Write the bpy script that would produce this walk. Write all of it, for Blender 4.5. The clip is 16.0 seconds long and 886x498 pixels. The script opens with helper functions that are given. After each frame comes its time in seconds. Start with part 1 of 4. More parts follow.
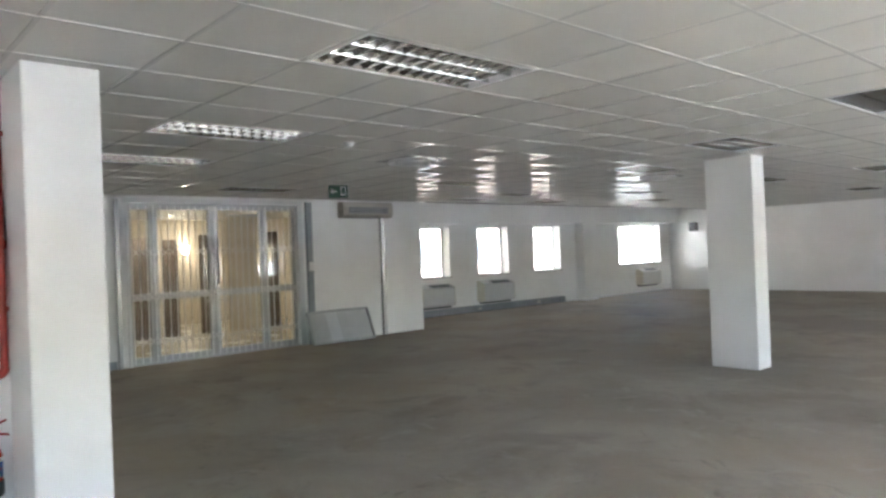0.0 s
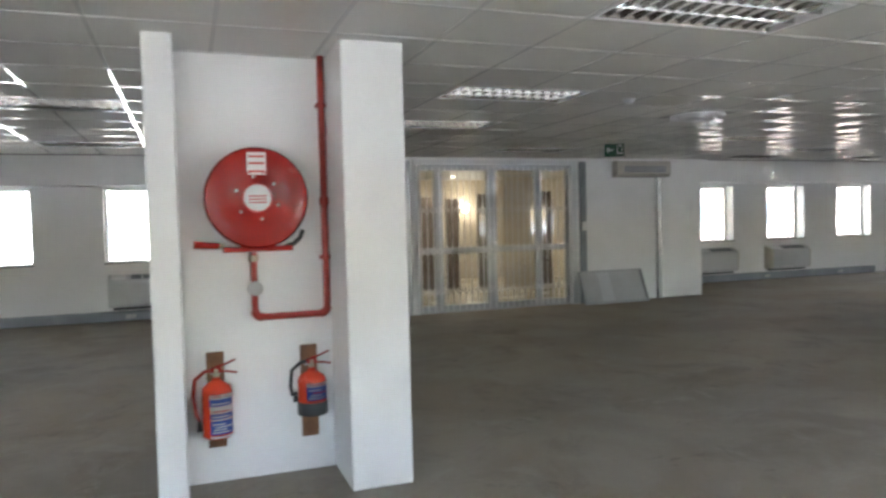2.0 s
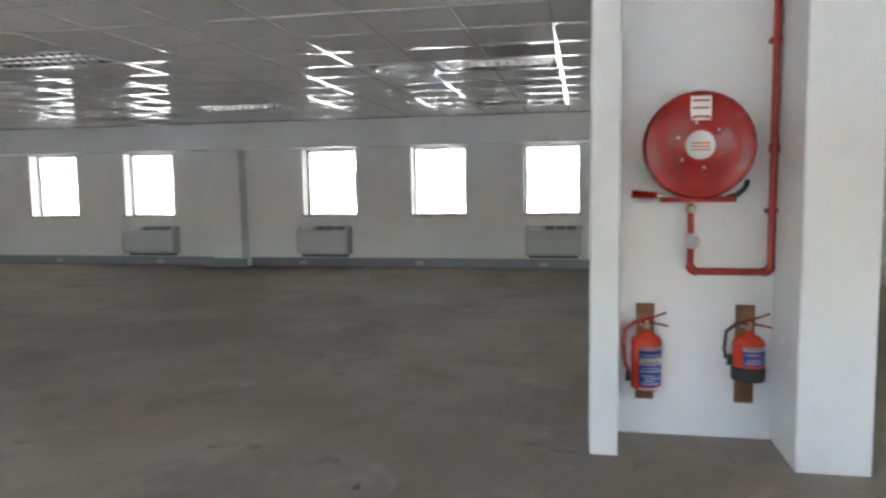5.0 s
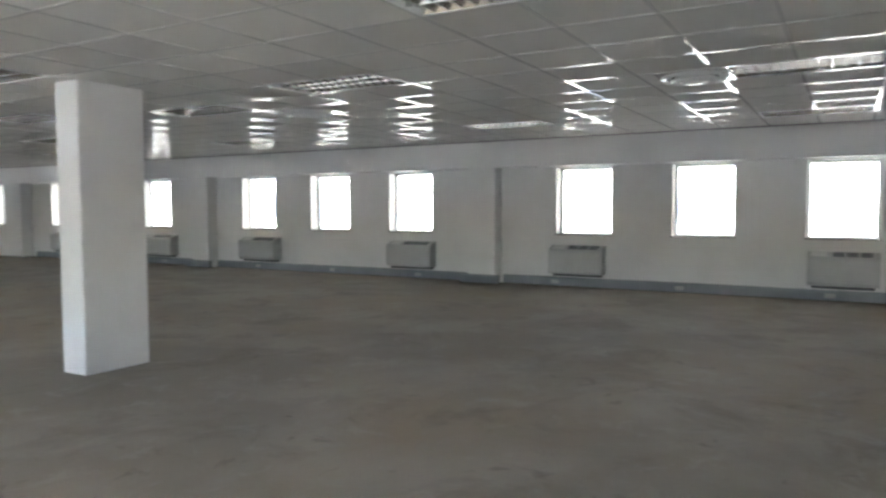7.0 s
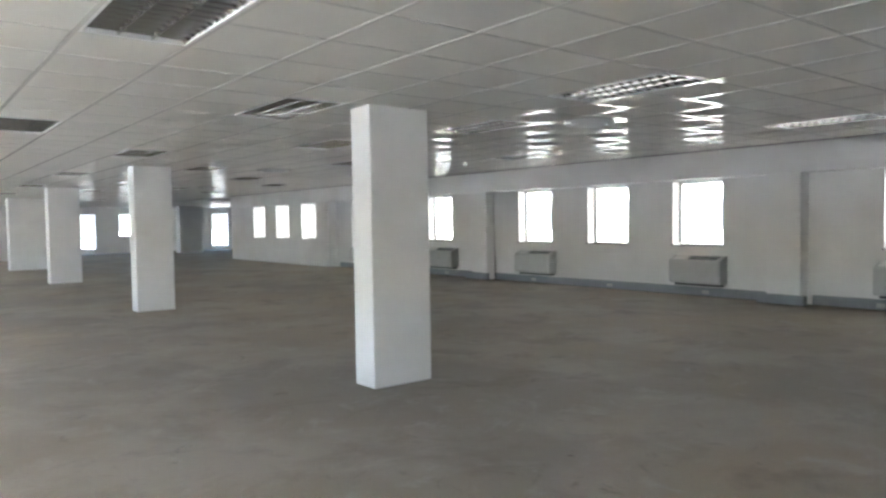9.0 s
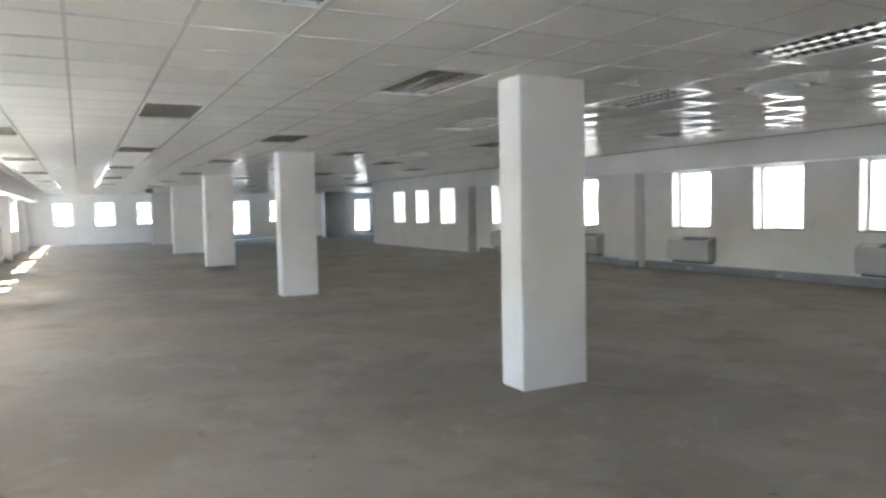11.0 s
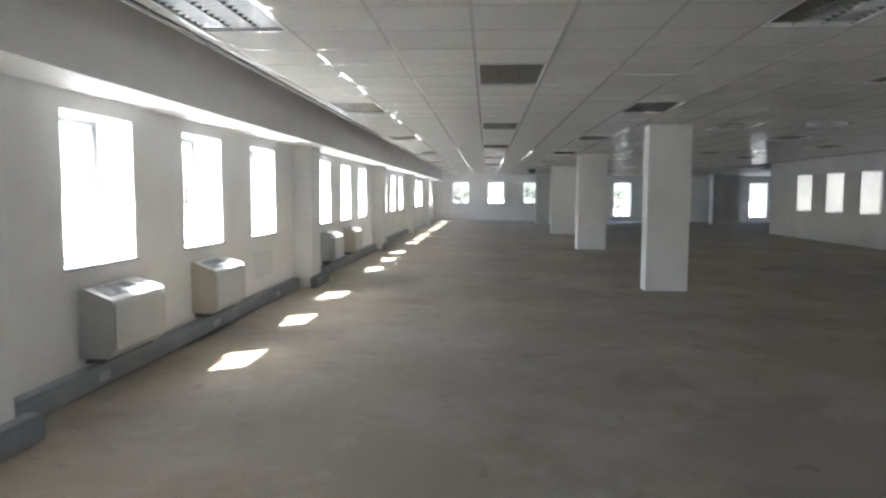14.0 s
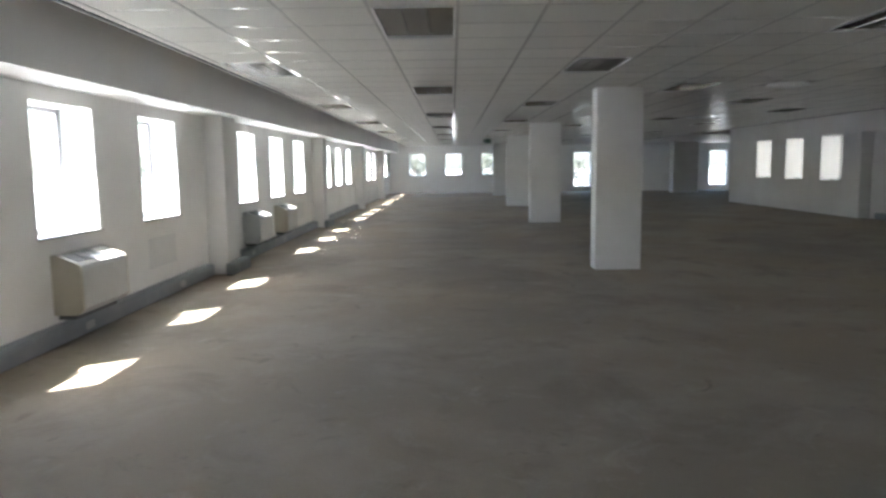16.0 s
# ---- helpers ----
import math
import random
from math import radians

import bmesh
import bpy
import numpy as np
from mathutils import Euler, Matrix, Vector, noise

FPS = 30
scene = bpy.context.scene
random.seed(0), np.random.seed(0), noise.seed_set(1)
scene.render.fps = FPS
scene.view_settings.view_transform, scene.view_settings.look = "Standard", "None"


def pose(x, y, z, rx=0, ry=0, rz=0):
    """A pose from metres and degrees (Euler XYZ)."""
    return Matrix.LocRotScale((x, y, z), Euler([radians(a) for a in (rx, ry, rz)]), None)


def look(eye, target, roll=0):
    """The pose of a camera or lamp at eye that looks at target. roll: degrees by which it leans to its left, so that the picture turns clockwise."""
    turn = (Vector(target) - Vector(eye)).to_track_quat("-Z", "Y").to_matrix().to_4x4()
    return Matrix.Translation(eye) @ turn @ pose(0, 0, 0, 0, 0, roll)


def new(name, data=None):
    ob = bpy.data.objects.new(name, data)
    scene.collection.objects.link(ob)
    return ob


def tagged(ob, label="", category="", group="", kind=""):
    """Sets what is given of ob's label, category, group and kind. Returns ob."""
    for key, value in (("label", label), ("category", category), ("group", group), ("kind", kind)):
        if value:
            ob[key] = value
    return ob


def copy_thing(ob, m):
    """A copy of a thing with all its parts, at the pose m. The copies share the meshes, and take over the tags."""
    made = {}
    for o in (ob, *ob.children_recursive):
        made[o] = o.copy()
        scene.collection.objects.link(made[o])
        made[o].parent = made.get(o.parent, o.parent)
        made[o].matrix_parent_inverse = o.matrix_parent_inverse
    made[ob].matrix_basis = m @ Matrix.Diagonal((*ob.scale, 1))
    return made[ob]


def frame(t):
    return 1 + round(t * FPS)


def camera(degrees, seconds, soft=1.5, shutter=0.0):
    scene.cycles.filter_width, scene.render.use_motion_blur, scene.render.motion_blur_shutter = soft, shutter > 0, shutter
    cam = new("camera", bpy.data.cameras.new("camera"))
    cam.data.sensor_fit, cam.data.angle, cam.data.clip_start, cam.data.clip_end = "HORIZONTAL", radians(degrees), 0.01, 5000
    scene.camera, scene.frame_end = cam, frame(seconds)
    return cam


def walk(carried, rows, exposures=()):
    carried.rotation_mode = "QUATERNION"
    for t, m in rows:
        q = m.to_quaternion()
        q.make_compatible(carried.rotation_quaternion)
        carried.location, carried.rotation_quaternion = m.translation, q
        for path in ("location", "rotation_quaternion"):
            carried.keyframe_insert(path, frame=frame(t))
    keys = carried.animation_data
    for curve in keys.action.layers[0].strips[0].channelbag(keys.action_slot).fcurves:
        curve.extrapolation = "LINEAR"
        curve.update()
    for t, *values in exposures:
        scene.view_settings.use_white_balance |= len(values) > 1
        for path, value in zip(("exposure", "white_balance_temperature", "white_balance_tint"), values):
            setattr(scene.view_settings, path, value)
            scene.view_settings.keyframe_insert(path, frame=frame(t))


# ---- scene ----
cam = camera(64.2, 16.0, soft=2.6, shutter=0.4)
PATH = [
    (0, (0.557, 0.096, 1.567), (2.05, -1.235, 1.576), -2.2),
    (0.5, (0.553, 0.118, 1.566), (2.133, -1.108, 1.588), -1.9),
    (1, (0.561, 0.146, 1.558), (2.261, -0.907, 1.557), -1.5),
    (1.5, (0.541, 0.159, 1.559), (2.339, -0.717, 1.543), -1.3),
    (2, (0.55, 0.169, 1.56), (2.428, -0.515, 1.48), -1.4),
    (2.5, (0.557, 0.182, 1.55), (2.488, -0.326, 1.428), -1.0),
    (3, (0.563, 0.194, 1.533), (2.523, -0.18, 1.392), -0.5),
    (3.5, (0.58, 0.232, 1.536), (2.57, 0.102, 1.389), -0.4),
    (4, (0.617, 0.312, 1.509), (2.61, 0.402, 1.361), -0.2),
    (4.2, (0.638, 0.343, 1.52), (2.625, 0.499, 1.359), -0.2),
    (6.5, (0.753, 0.634, 1.48), (2.576, 1.448, 1.357), -0.7),
    (7, (0.819, 0.829, 1.479), (2.549, 1.826, 1.364), -0.1),
    (7.5, (0.923, 0.89, 1.494), (2.501, 2.116, 1.412), -0.3),
    (8, (0.995, 0.887, 1.527), (2.406, 2.301, 1.433), -0.1),
    (8.5, (1.071, 1.025, 1.531), (2.385, 2.528, 1.416), -0.6),
    (9, (1.127, 1.206, 1.535), (2.363, 2.776, 1.456), -0.9),
    (11.5, (1.514, 2.051, 1.532), (2.243, 3.91, 1.426), -0.9),
    (12, (1.649, 2.323, 1.529), (2.14, 4.26, 1.436), -0.3),
    (12.5, (1.706, 2.53, 1.531), (2.028, 4.497, 1.374), -0.1),
    (13, (1.739, 2.773, 1.524), (1.959, 4.758, 1.413), -1.0),
    (13.5, (1.855, 2.949, 1.513), (1.943, 4.939, 1.341), -1.8),
    (14, (2.073, 3.144, 1.515), (1.951, 5.134, 1.359), 0.3),
    (14.5, (2.221, 3.364, 1.497), (2.095, 5.352, 1.321), -1.2),
    (15, (2.333, 3.64, 1.508), (2.169, 5.623, 1.308), -1.1),
    (15.5, (2.468, 3.947, 1.52), (2.315, 5.933, 1.342), -0.4),
    (16, (2.532, 4.219, 1.528), (2.503, 6.205, 1.293), -0.7),
]
EXPOSURES = [(t, e, 6150, 10) for t, e in ((0.0, 4.88), (1.5, 4.72), (4.0, 4.48), (7.0, 4.55), (9.0, 4.82), (12.0, 4.52), (13.5, 4.05), (16.0, 3.72))]
walk(cam, [(t, look(eye, target, roll)) for t, eye, target, roll in PATH], EXPOSURES)

# ---------------------------------------------------------------- light
SUN_WAY = Vector((0.65, 0.42, -1.0)).normalized()
world = bpy.data.worlds.new("world")
scene.world = world
world.use_nodes = True
sky = world.node_tree.nodes.new("ShaderNodeTexSky")
sky.sky_type, sky.sun_disc = "NISHITA", False
sky.sun_elevation = math.asin(-SUN_WAY.z)
sky.sun_rotation = math.atan2(-SUN_WAY.x, -SUN_WAY.y)
sky.air_density, sky.dust_density = 1.0, 3.0
world.node_tree.links.new(sky.outputs[0], world.node_tree.nodes["Background"].inputs[0])
world.node_tree.nodes["Background"].inputs[1].default_value = 0.15
sun = new("sun", bpy.data.lights.new("sun", "SUN"))
sun.data.energy, sun.data.angle, sun.data.color = 4.0, radians(0.5), (1.0, 0.95, 0.87)
sun.matrix_world = look((-20, -10, 30), Vector((-20, -10, 30)) + SUN_WAY)

# ---------------------------------------------------------------- plan
XL, XR = -1.0, 13.6          # inner faces of the long walls
Y0, Y1 = -22.1, 44.0         # end walls
H, HS = 2.6, 2.85            # tiled ceiling, slab over the perimeter strip
XW, XC = 0.06, 11.46         # edges of the tiled ceiling
BAY = 7.8
GX, GY, TX, TY = 3.80, 10.36, 0.61, 1.22   # ceiling grid; lamps are two tiles long
T, TW = 0.30, 0.38           # outer walls, west wall


# ---------------------------------------------------------------- materials
def mat(name, base, rough=0.6, metal=0.0, vary=0.06, scale=3.0, fine=60.0, bump=0.05, stain=None, stain_scale=0.5,
        stain_amount=0.5, per=None, ior=1.45, bump_dist=0.01):
    m = bpy.data.materials.new(name)
    m.use_nodes = True
    nt = m.node_tree
    N, L = nt.nodes, nt.links
    b = N["Principled BSDF"]
    b.inputs["Roughness"].default_value = rough
    b.inputs["Metallic"].default_value = metal
    b.inputs["IOR"].default_value = ior
    geo = N.new("ShaderNodeNewGeometry")

    def tex(sc, detail=5.0):
        n = N.new("ShaderNodeTexNoise")
        n.inputs["Scale"].default_value = sc
        n.inputs["Detail"].default_value = detail
        L.new(geo.outputs["Position"], n.inputs["Vector"])
        return n

    def mixc(fac, a, bcol, kind="MIX"):
        x = N.new("ShaderNodeMix")
        x.data_type, x.blend_type = "RGBA", kind
        if isinstance(fac, float):
            x.inputs[0].default_value = fac
        else:
            L.new(fac, x.inputs[0])
        for sock, val in ((x.inputs[6], a), (x.inputs[7], bcol)):
            if isinstance(val, tuple):
                sock.default_value = (*val, 1)
            else:
                L.new(val, sock)
        return x.outputs[2]

    def ramp(src, lo, hi):
        r = N.new("ShaderNodeMapRange")
        r.inputs[1].default_value, r.inputs[2].default_value = lo, hi
        L.new(src, r.inputs[0])
        return r.outputs[0]

    coarse, grain = tex(scale), tex(fine, 3.0)
    dark = tuple(c * (1 - 2.2 * vary) for c in base)
    light = tuple(min(1, c * (1 + vary)) for c in base)
    col = mixc(ramp(coarse.outputs[0], 0.35, 0.68), dark, light)
    col = mixc(ramp(grain.outputs[0], 0.3, 0.75), mixc(0.5, col, tuple(c * (1 - vary) for c in base)), col)
    if stain:
        blot = tex(stain_scale, 7.0)
        fac = N.new("ShaderNodeMath")
        fac.operation = "MULTIPLY"
        L.new(ramp(blot.outputs[0], 0.5, 0.68), fac.inputs[0])
        fac.inputs[1].default_value = stain_amount
        col = mixc(fac.outputs[0], col, stain)
    if per:
        src = geo.outputs["Random Per Island"] if per == "island" else N.new("ShaderNodeObjectInfo").outputs["Random"]
        fac = N.new("ShaderNodeMath")
        fac.operation = "MULTIPLY"
        L.new(src, fac.inputs[0])
        fac.inputs[1].default_value = 0.9
        col = mixc(fac.outputs[0], col, tuple(c * 0.9 for c in base))
    L.new(col, b.inputs["Base Color"])
    rr = N.new("ShaderNodeMapRange")
    rr.inputs[3].default_value, rr.inputs[4].default_value = max(0.02, rough - 0.06), min(1, rough + 0.08)
    L.new(coarse.outputs[0], rr.inputs[0])
    L.new(rr.outputs[0], b.inputs["Roughness"])
    if bump:
        bp = N.new("ShaderNodeBump")
        bp.inputs["Strength"].default_value, bp.inputs["Distance"].default_value = bump, bump_dist
        L.new(grain.outputs[0], bp.inputs["Height"])
        L.new(bp.outputs[0], b.inputs["Normal"])
    return m


def emitter(name, colour, strength):
    m = bpy.data.materials.new(name)
    m.use_nodes = True
    b = m.node_tree.nodes["Principled BSDF"]
    b.inputs["Base Color"].default_value = (*colour, 1)
    b.inputs["Emission Color"].default_value = (*colour, 1)
    b.inputs["Emission Strength"].default_value = strength
    return m


def glass_material():
    m = bpy.data.materials.new("window_glass")
    m.use_nodes = True
    nt = m.node_tree
    for n in list(nt.nodes):
        if n.type == "BSDF_PRINCIPLED":
            nt.nodes.remove(n)
    tr, gl, mx = (nt.nodes.new(k) for k in ("ShaderNodeBsdfTransparent", "ShaderNodeBsdfGlossy", "ShaderNodeMixShader"))
    tr.inputs[0].default_value = (0.93, 0.95, 0.95, 1)
    gl.inputs[1].default_value = 0.02
    mx.inputs[0].default_value = 0.05
    nt.links.new(tr.outputs[0], mx.inputs[1])
    nt.links.new(gl.outputs[0], mx.inputs[2])
    nt.links.new(mx.outputs[0], nt.nodes["Material Output"].inputs[0])
    return m


def floor_material():
    """Bare screed: cloudy grey and tan, scraped blotches, dark spots, hairline cracks."""
    m = bpy.data.materials.new("bare_screed")
    m.use_nodes = True
    nt = m.node_tree
    N, L = nt.nodes, nt.links
    b = N["Principled BSDF"]
    geo = N.new("ShaderNodeNewGeometry")

    def tex(sc, detail=6.0, rough=0.55, warp=0.0):
        n = N.new("ShaderNodeTexNoise")
        for key, v in (("Scale", sc), ("Detail", detail), ("Roughness", rough), ("Distortion", warp)):
            n.inputs[key].default_value = v
        L.new(geo.outputs["Position"], n.inputs["Vector"])
        return n.outputs[0]

    def span(src, lo, hi, amount=1.0):
        q = N.new("ShaderNodeMapRange")
        q.inputs[1].default_value, q.inputs[2].default_value, q.inputs[4].default_value = lo, hi, amount
        L.new(src, q.inputs[0])
        return q.outputs[0]

    def over(fac, a, c):
        x = N.new("ShaderNodeMix")
        x.data_type = "RGBA"
        L.new(fac, x.inputs[0])
        for sock, val in ((x.inputs[6], a), (x.inputs[7], c)):
            if isinstance(val, tuple):
                sock.default_value = (*val, 1)
            else:
                L.new(val, sock)
        return x.outputs[2]

    col = over(span(tex(0.22, 4, 0.5, 0.5), 0.40, 0.60), (0.275, 0.244, 0.198), (0.342, 0.284, 0.208))
    col = over(span(tex(0.55, 9, 0.62, 0.3), 0.46, 0.60, 0.5), col, (0.41, 0.37, 0.31))
    col = over(span(tex(0.9, 9, 0.66, 0.6), 0.53, 0.66, 0.5), col, (0.170, 0.147, 0.118))
    col = over(span(tex(2.1, 10, 0.7, 0.8), 0.56, 0.66, 0.42), col, (0.42, 0.388, 0.335))
    col = over(span(tex(2.7, 9, 0.68, 1.0), 0.60, 0.68, 0.48), col, (0.135, 0.118, 0.098))
    col = over(span(tex(6.0, 8, 0.7), 0.62, 0.72, 0.5), col, (0.42, 0.40, 0.37))
    col = over(span(tex(4.1, 3, 0.5, 0.4), 0.755, 0.775, 0.8), col, (0.06, 0.055, 0.05))
    col = over(span(tex(70, 3), 0.3, 0.75, 0.25), col, (0.18, 0.17, 0.155))
    L.new(col, b.inputs["Base Color"])
    rr = N.new("ShaderNodeMapRange")
    rr.inputs[3].default_value, rr.inputs[4].default_value = 0.62, 0.88
    L.new(tex(1.3, 6), rr.inputs[0])
    L.new(rr.outputs[0], b.inputs["Roughness"])
    bp = N.new("ShaderNodeBump")
    bp.inputs["Strength"].default_value, bp.inputs["Distance"].default_value = 0.2, 0.012
    L.new(tex(9, 9, 0.65), bp.inputs["Height"])
    L.new(bp.outputs[0], b.inputs["Normal"])
    return m


M_WALL = mat("white_wall_paint", (0.86, 0.86, 0.855), 0.55, vary=0.025, scale=0.9, fine=90, bump=0.03, stain=(0.70, 0.69, 0.66), stain_scale=1.1, stain_amount=0.25)
M_COLUMN = mat("white_column_paint", (0.84, 0.84, 0.835), 0.5, vary=0.02, scale=1.6, fine=70, bump=0.03, stain=(0.72, 0.71, 0.68), stain_scale=2.0, stain_amount=0.2)
M_FLOOR = floor_material()
M_TILE = mat("ceiling_tile", (0.67, 0.665, 0.635), 0.8, vary=0.02, scale=2.0, fine=220, bump=0.15, per="island", ior=1.3, bump_dist=0.003)
M_TEE = mat("ceiling_tee", (0.72, 0.72, 0.70), 0.07, vary=0.02, scale=2, fine=40, bump=0.0)
M_SOFFIT = mat("soffit_plaster", (0.76, 0.76, 0.75), 0.5, vary=0.02, scale=1, fine=60, bump=0.05)
M_ALU = mat("brushed_aluminium", (0.44, 0.45, 0.46), 0.3, 0.85, vary=0.03, scale=6, fine=150, bump=0.02)
M_WHITE_METAL = mat("white_powder_coat", (0.74, 0.75, 0.75), 0.35, vary=0.02, scale=4, fine=80, bump=0.02)
M_GLOSS = mat("gloss_white_plate", (0.70, 0.70, 0.68), 0.08, vary=0.01, bump=0.0)
M_WIN = mat("window_frame_paint", (0.66, 0.67, 0.68), 0.4, vary=0.03, scale=5, fine=80, bump=0.02)
M_FRAME = mat("window_frame_grey", (0.42, 0.43, 0.44), 0.4, vary=0.03, scale=5, fine=80, bump=0.02)
M_SILL = mat("slate_sill", (0.13, 0.13, 0.14), 0.5, vary=0.1, scale=6, fine=60, bump=0.08)
M_TRUNK = mat("grey_trunking", (0.27, 0.30, 0.325), 0.42, vary=0.06, scale=1.5, fine=50, bump=0.03, stain=(0.38, 0.39, 0.40), stain_scale=2.2, stain_amount=0.4)
# Near-black paint that stands in for the shade inside gaps.
M_GAP_SHADE = mat("gap_shade", (0.05, 0.05, 0.05), 0.7, vary=0.1, bump=0.0)
M_LOUVRE = mat("louvre_mirror", (0.46, 0.46, 0.45), 0.2, 1.0, vary=0.02, bump=0.0)
M_HOUSING = mat("lamp_housing", (0.28, 0.28, 0.27), 0.35, 0.3, vary=0.05, bump=0.0)
M_TUBE = mat("fluorescent_tube", (0.55, 0.55, 0.53), 0.3, vary=0.01, bump=0.0)
M_FCU = mat("fan_coil_grey", (0.58, 0.59, 0.59), 0.4, vary=0.04, scale=3, fine=70, bump=0.03, stain=(0.40, 0.39, 0.36), stain_scale=3, stain_amount=0.3)
M_FCU_SIDE = mat("fan_coil_beige", (0.56, 0.53, 0.44), 0.45, vary=0.05, scale=3, fine=70, bump=0.03)
M_GRILLE = mat("dark_grille", (0.10, 0.105, 0.115), 0.45, vary=0.06, bump=0.0)
M_ORANGE = mat("extinguisher_red", (0.62, 0.06, 0.025), 0.25, vary=0.05, scale=6, fine=60, bump=0.02)
M_RED = mat("red_enamel", (0.34, 0.018, 0.014), 0.24, vary=0.06, scale=5, fine=60, bump=0.02)
M_PIPE = mat("red_pipe_paint", (0.36, 0.035, 0.025), 0.35, vary=0.1, scale=8, fine=60, bump=0.04)
M_BRASS = mat("dull_brass", (0.45, 0.40, 0.30), 0.35, 0.8, vary=0.08, bump=0.0)
M_RUBBER = mat("black_rubber", (0.03, 0.03, 0.032), 0.5, vary=0.08, bump=0.02)
M_WOOD = mat("varnished_board", (0.25, 0.12, 0.055), 0.4, vary=0.2, scale=9, fine=70, bump=0.05)
M_LABEL_W = mat("label_white", (0.78, 0.78, 0.77), 0.4, vary=0.02, bump=0.0)
M_LABEL_B = mat("label_blue", (0.05, 0.12, 0.48), 0.4, vary=0.05, bump=0.0)
M_LABEL_R = mat("label_red", (0.55, 0.07, 0.06), 0.4, vary=0.05, bump=0.0)
M_GREEN = mat("exit_green", (0.01, 0.07, 0.04), 0.4, vary=0.05, bump=0.0)
M_SPLIT = mat("aged_plastic", (0.52, 0.50, 0.44), 0.45, vary=0.03, scale=4, fine=60, bump=0.02)
M_PANEL = mat("loose_panel_grey", (0.50, 0.505, 0.50), 0.5, vary=0.05, scale=3, fine=60, bump=0.04)
M_LOBBY = mat("lobby_cream", (0.70, 0.62, 0.50), 0.6, vary=0.04, scale=2, fine=50, bump=0.03)
M_LOBBY_FLOOR = mat("lobby_tile", (0.62, 0.57, 0.47), 0.25, vary=0.05, scale=2, fine=40, bump=0.02)
M_BLIND = mat("cream_blind", (0.80, 0.70, 0.56), 0.7, vary=0.04, scale=3, fine=80, bump=0.03)
M_PICTURE = mat("dark_wood_panel", (0.17, 0.13, 0.10), 0.5, vary=0.15, scale=3, fine=50, bump=0.03)
M_GLOW = emitter("warm_lamp", (1.0, 0.84, 0.62), 2.0)
M_GROUND = mat("outside_paving", (0.42, 0.41, 0.39), 0.8, vary=0.1, scale=0.3, fine=5, bump=0.0)
M_FACADE = mat("facade_render", (0.62, 0.60, 0.57), 0.8, vary=0.06, scale=0.3, fine=8, bump=0.0)
M_FACADE_RED = mat("facade_brick_red", (0.42, 0.34, 0.31), 0.8, vary=0.1, scale=0.6, fine=8, bump=0.0)
M_PANE_DARK = mat("facade_pane", (0.07, 0.085, 0.11), 0.1, vary=0.05, bump=0.0)
M_CANOPY = mat("canopy_sheet", (0.12, 0.13, 0.15), 0.6, vary=0.05, scale=0.6, fine=20, bump=0.0)
M_CANOPY_BLUE = mat("canopy_blue", (0.03, 0.08, 0.24), 0.4, vary=0.05, scale=1.0, fine=20, bump=0.0)
M_BARK = mat("bark", (0.12, 0.09, 0.07), 0.9, vary=0.2, scale=4, fine=30, bump=0.3)
M_LEAF = mat("leaf", (0.048, 0.054, 0.036), 0.6, vary=0.25, scale=2, fine=20, bump=0.0, per="island")
M_GLASS = glass_material()


# ---------------------------------------------------------------- mesh helpers
def put_box(bm, a, b, mi=0, bevel=0.0):
    a, b = Vector(a), Vector(b)
    lo = Vector(map(min, a, b))
    hi = Vector(map(max, a, b))
    r = bmesh.ops.create_cube(bm, size=1.0, matrix=Matrix.Translation((lo + hi) / 2) @ Matrix.Diagonal((*(hi - lo), 1)))
    faces = {f for v in r["verts"] for f in v.link_faces}
    for f in faces:
        f.material_index = mi
    if bevel:
        bmesh.ops.bevel(bm, geom=list({e for f in faces for e in f.edges}), offset=bevel, segments=2, profile=0.5, affect="EDGES")
    return bm


def boxes(*specs, bevel=0.0):
    bm = bmesh.new()
    for s in specs:
        put_box(bm, s[0], s[1], s[2] if len(s) > 2 else 0, bevel)
    return bm


def put_cyl(bm, p, q, r, r2=None, seg=20, caps=True):
    p, q = Vector(p), Vector(q)
    m = Matrix.Translation((p + q) / 2) @ (q - p).to_track_quat("Z", "Y").to_matrix().to_4x4()
    bmesh.ops.create_cone(bm, cap_ends=caps, segments=seg, radius1=r, radius2=r if r2 is None else r2, depth=(q - p).length, matrix=m)
    return bm


def tube(points, r, seg=12):
    """A round bar along points, with joints rounded by small rings."""
    bm = bmesh.new()
    pts = [Vector(p) for p in points]
    rings = []
    for i, p in enumerate(pts):
        way = (pts[min(i + 1, len(pts) - 1)] - pts[max(i - 1, 0)]).normalized()
        rot = way.to_track_quat("Z", "Y").to_matrix()
        rings.append([bm.verts.new(p + rot @ Vector((r * math.cos(2 * math.pi * k / seg), r * math.sin(2 * math.pi * k / seg), 0))) for k in range(seg)])
    for a, b in zip(rings, rings[1:]):
        best = min(range(seg), key=lambda s: sum((a[k].co - b[(k + s) % seg].co).length for k in range(seg)))
        for k in range(seg):
            bm.faces.new((a[k], a[(k + 1) % seg], b[(k + 1 + best) % seg], b[(k + best) % seg]))
    bm.faces.new(rings[0][::-1])
    bm.faces.new(rings[-1])
    return bm


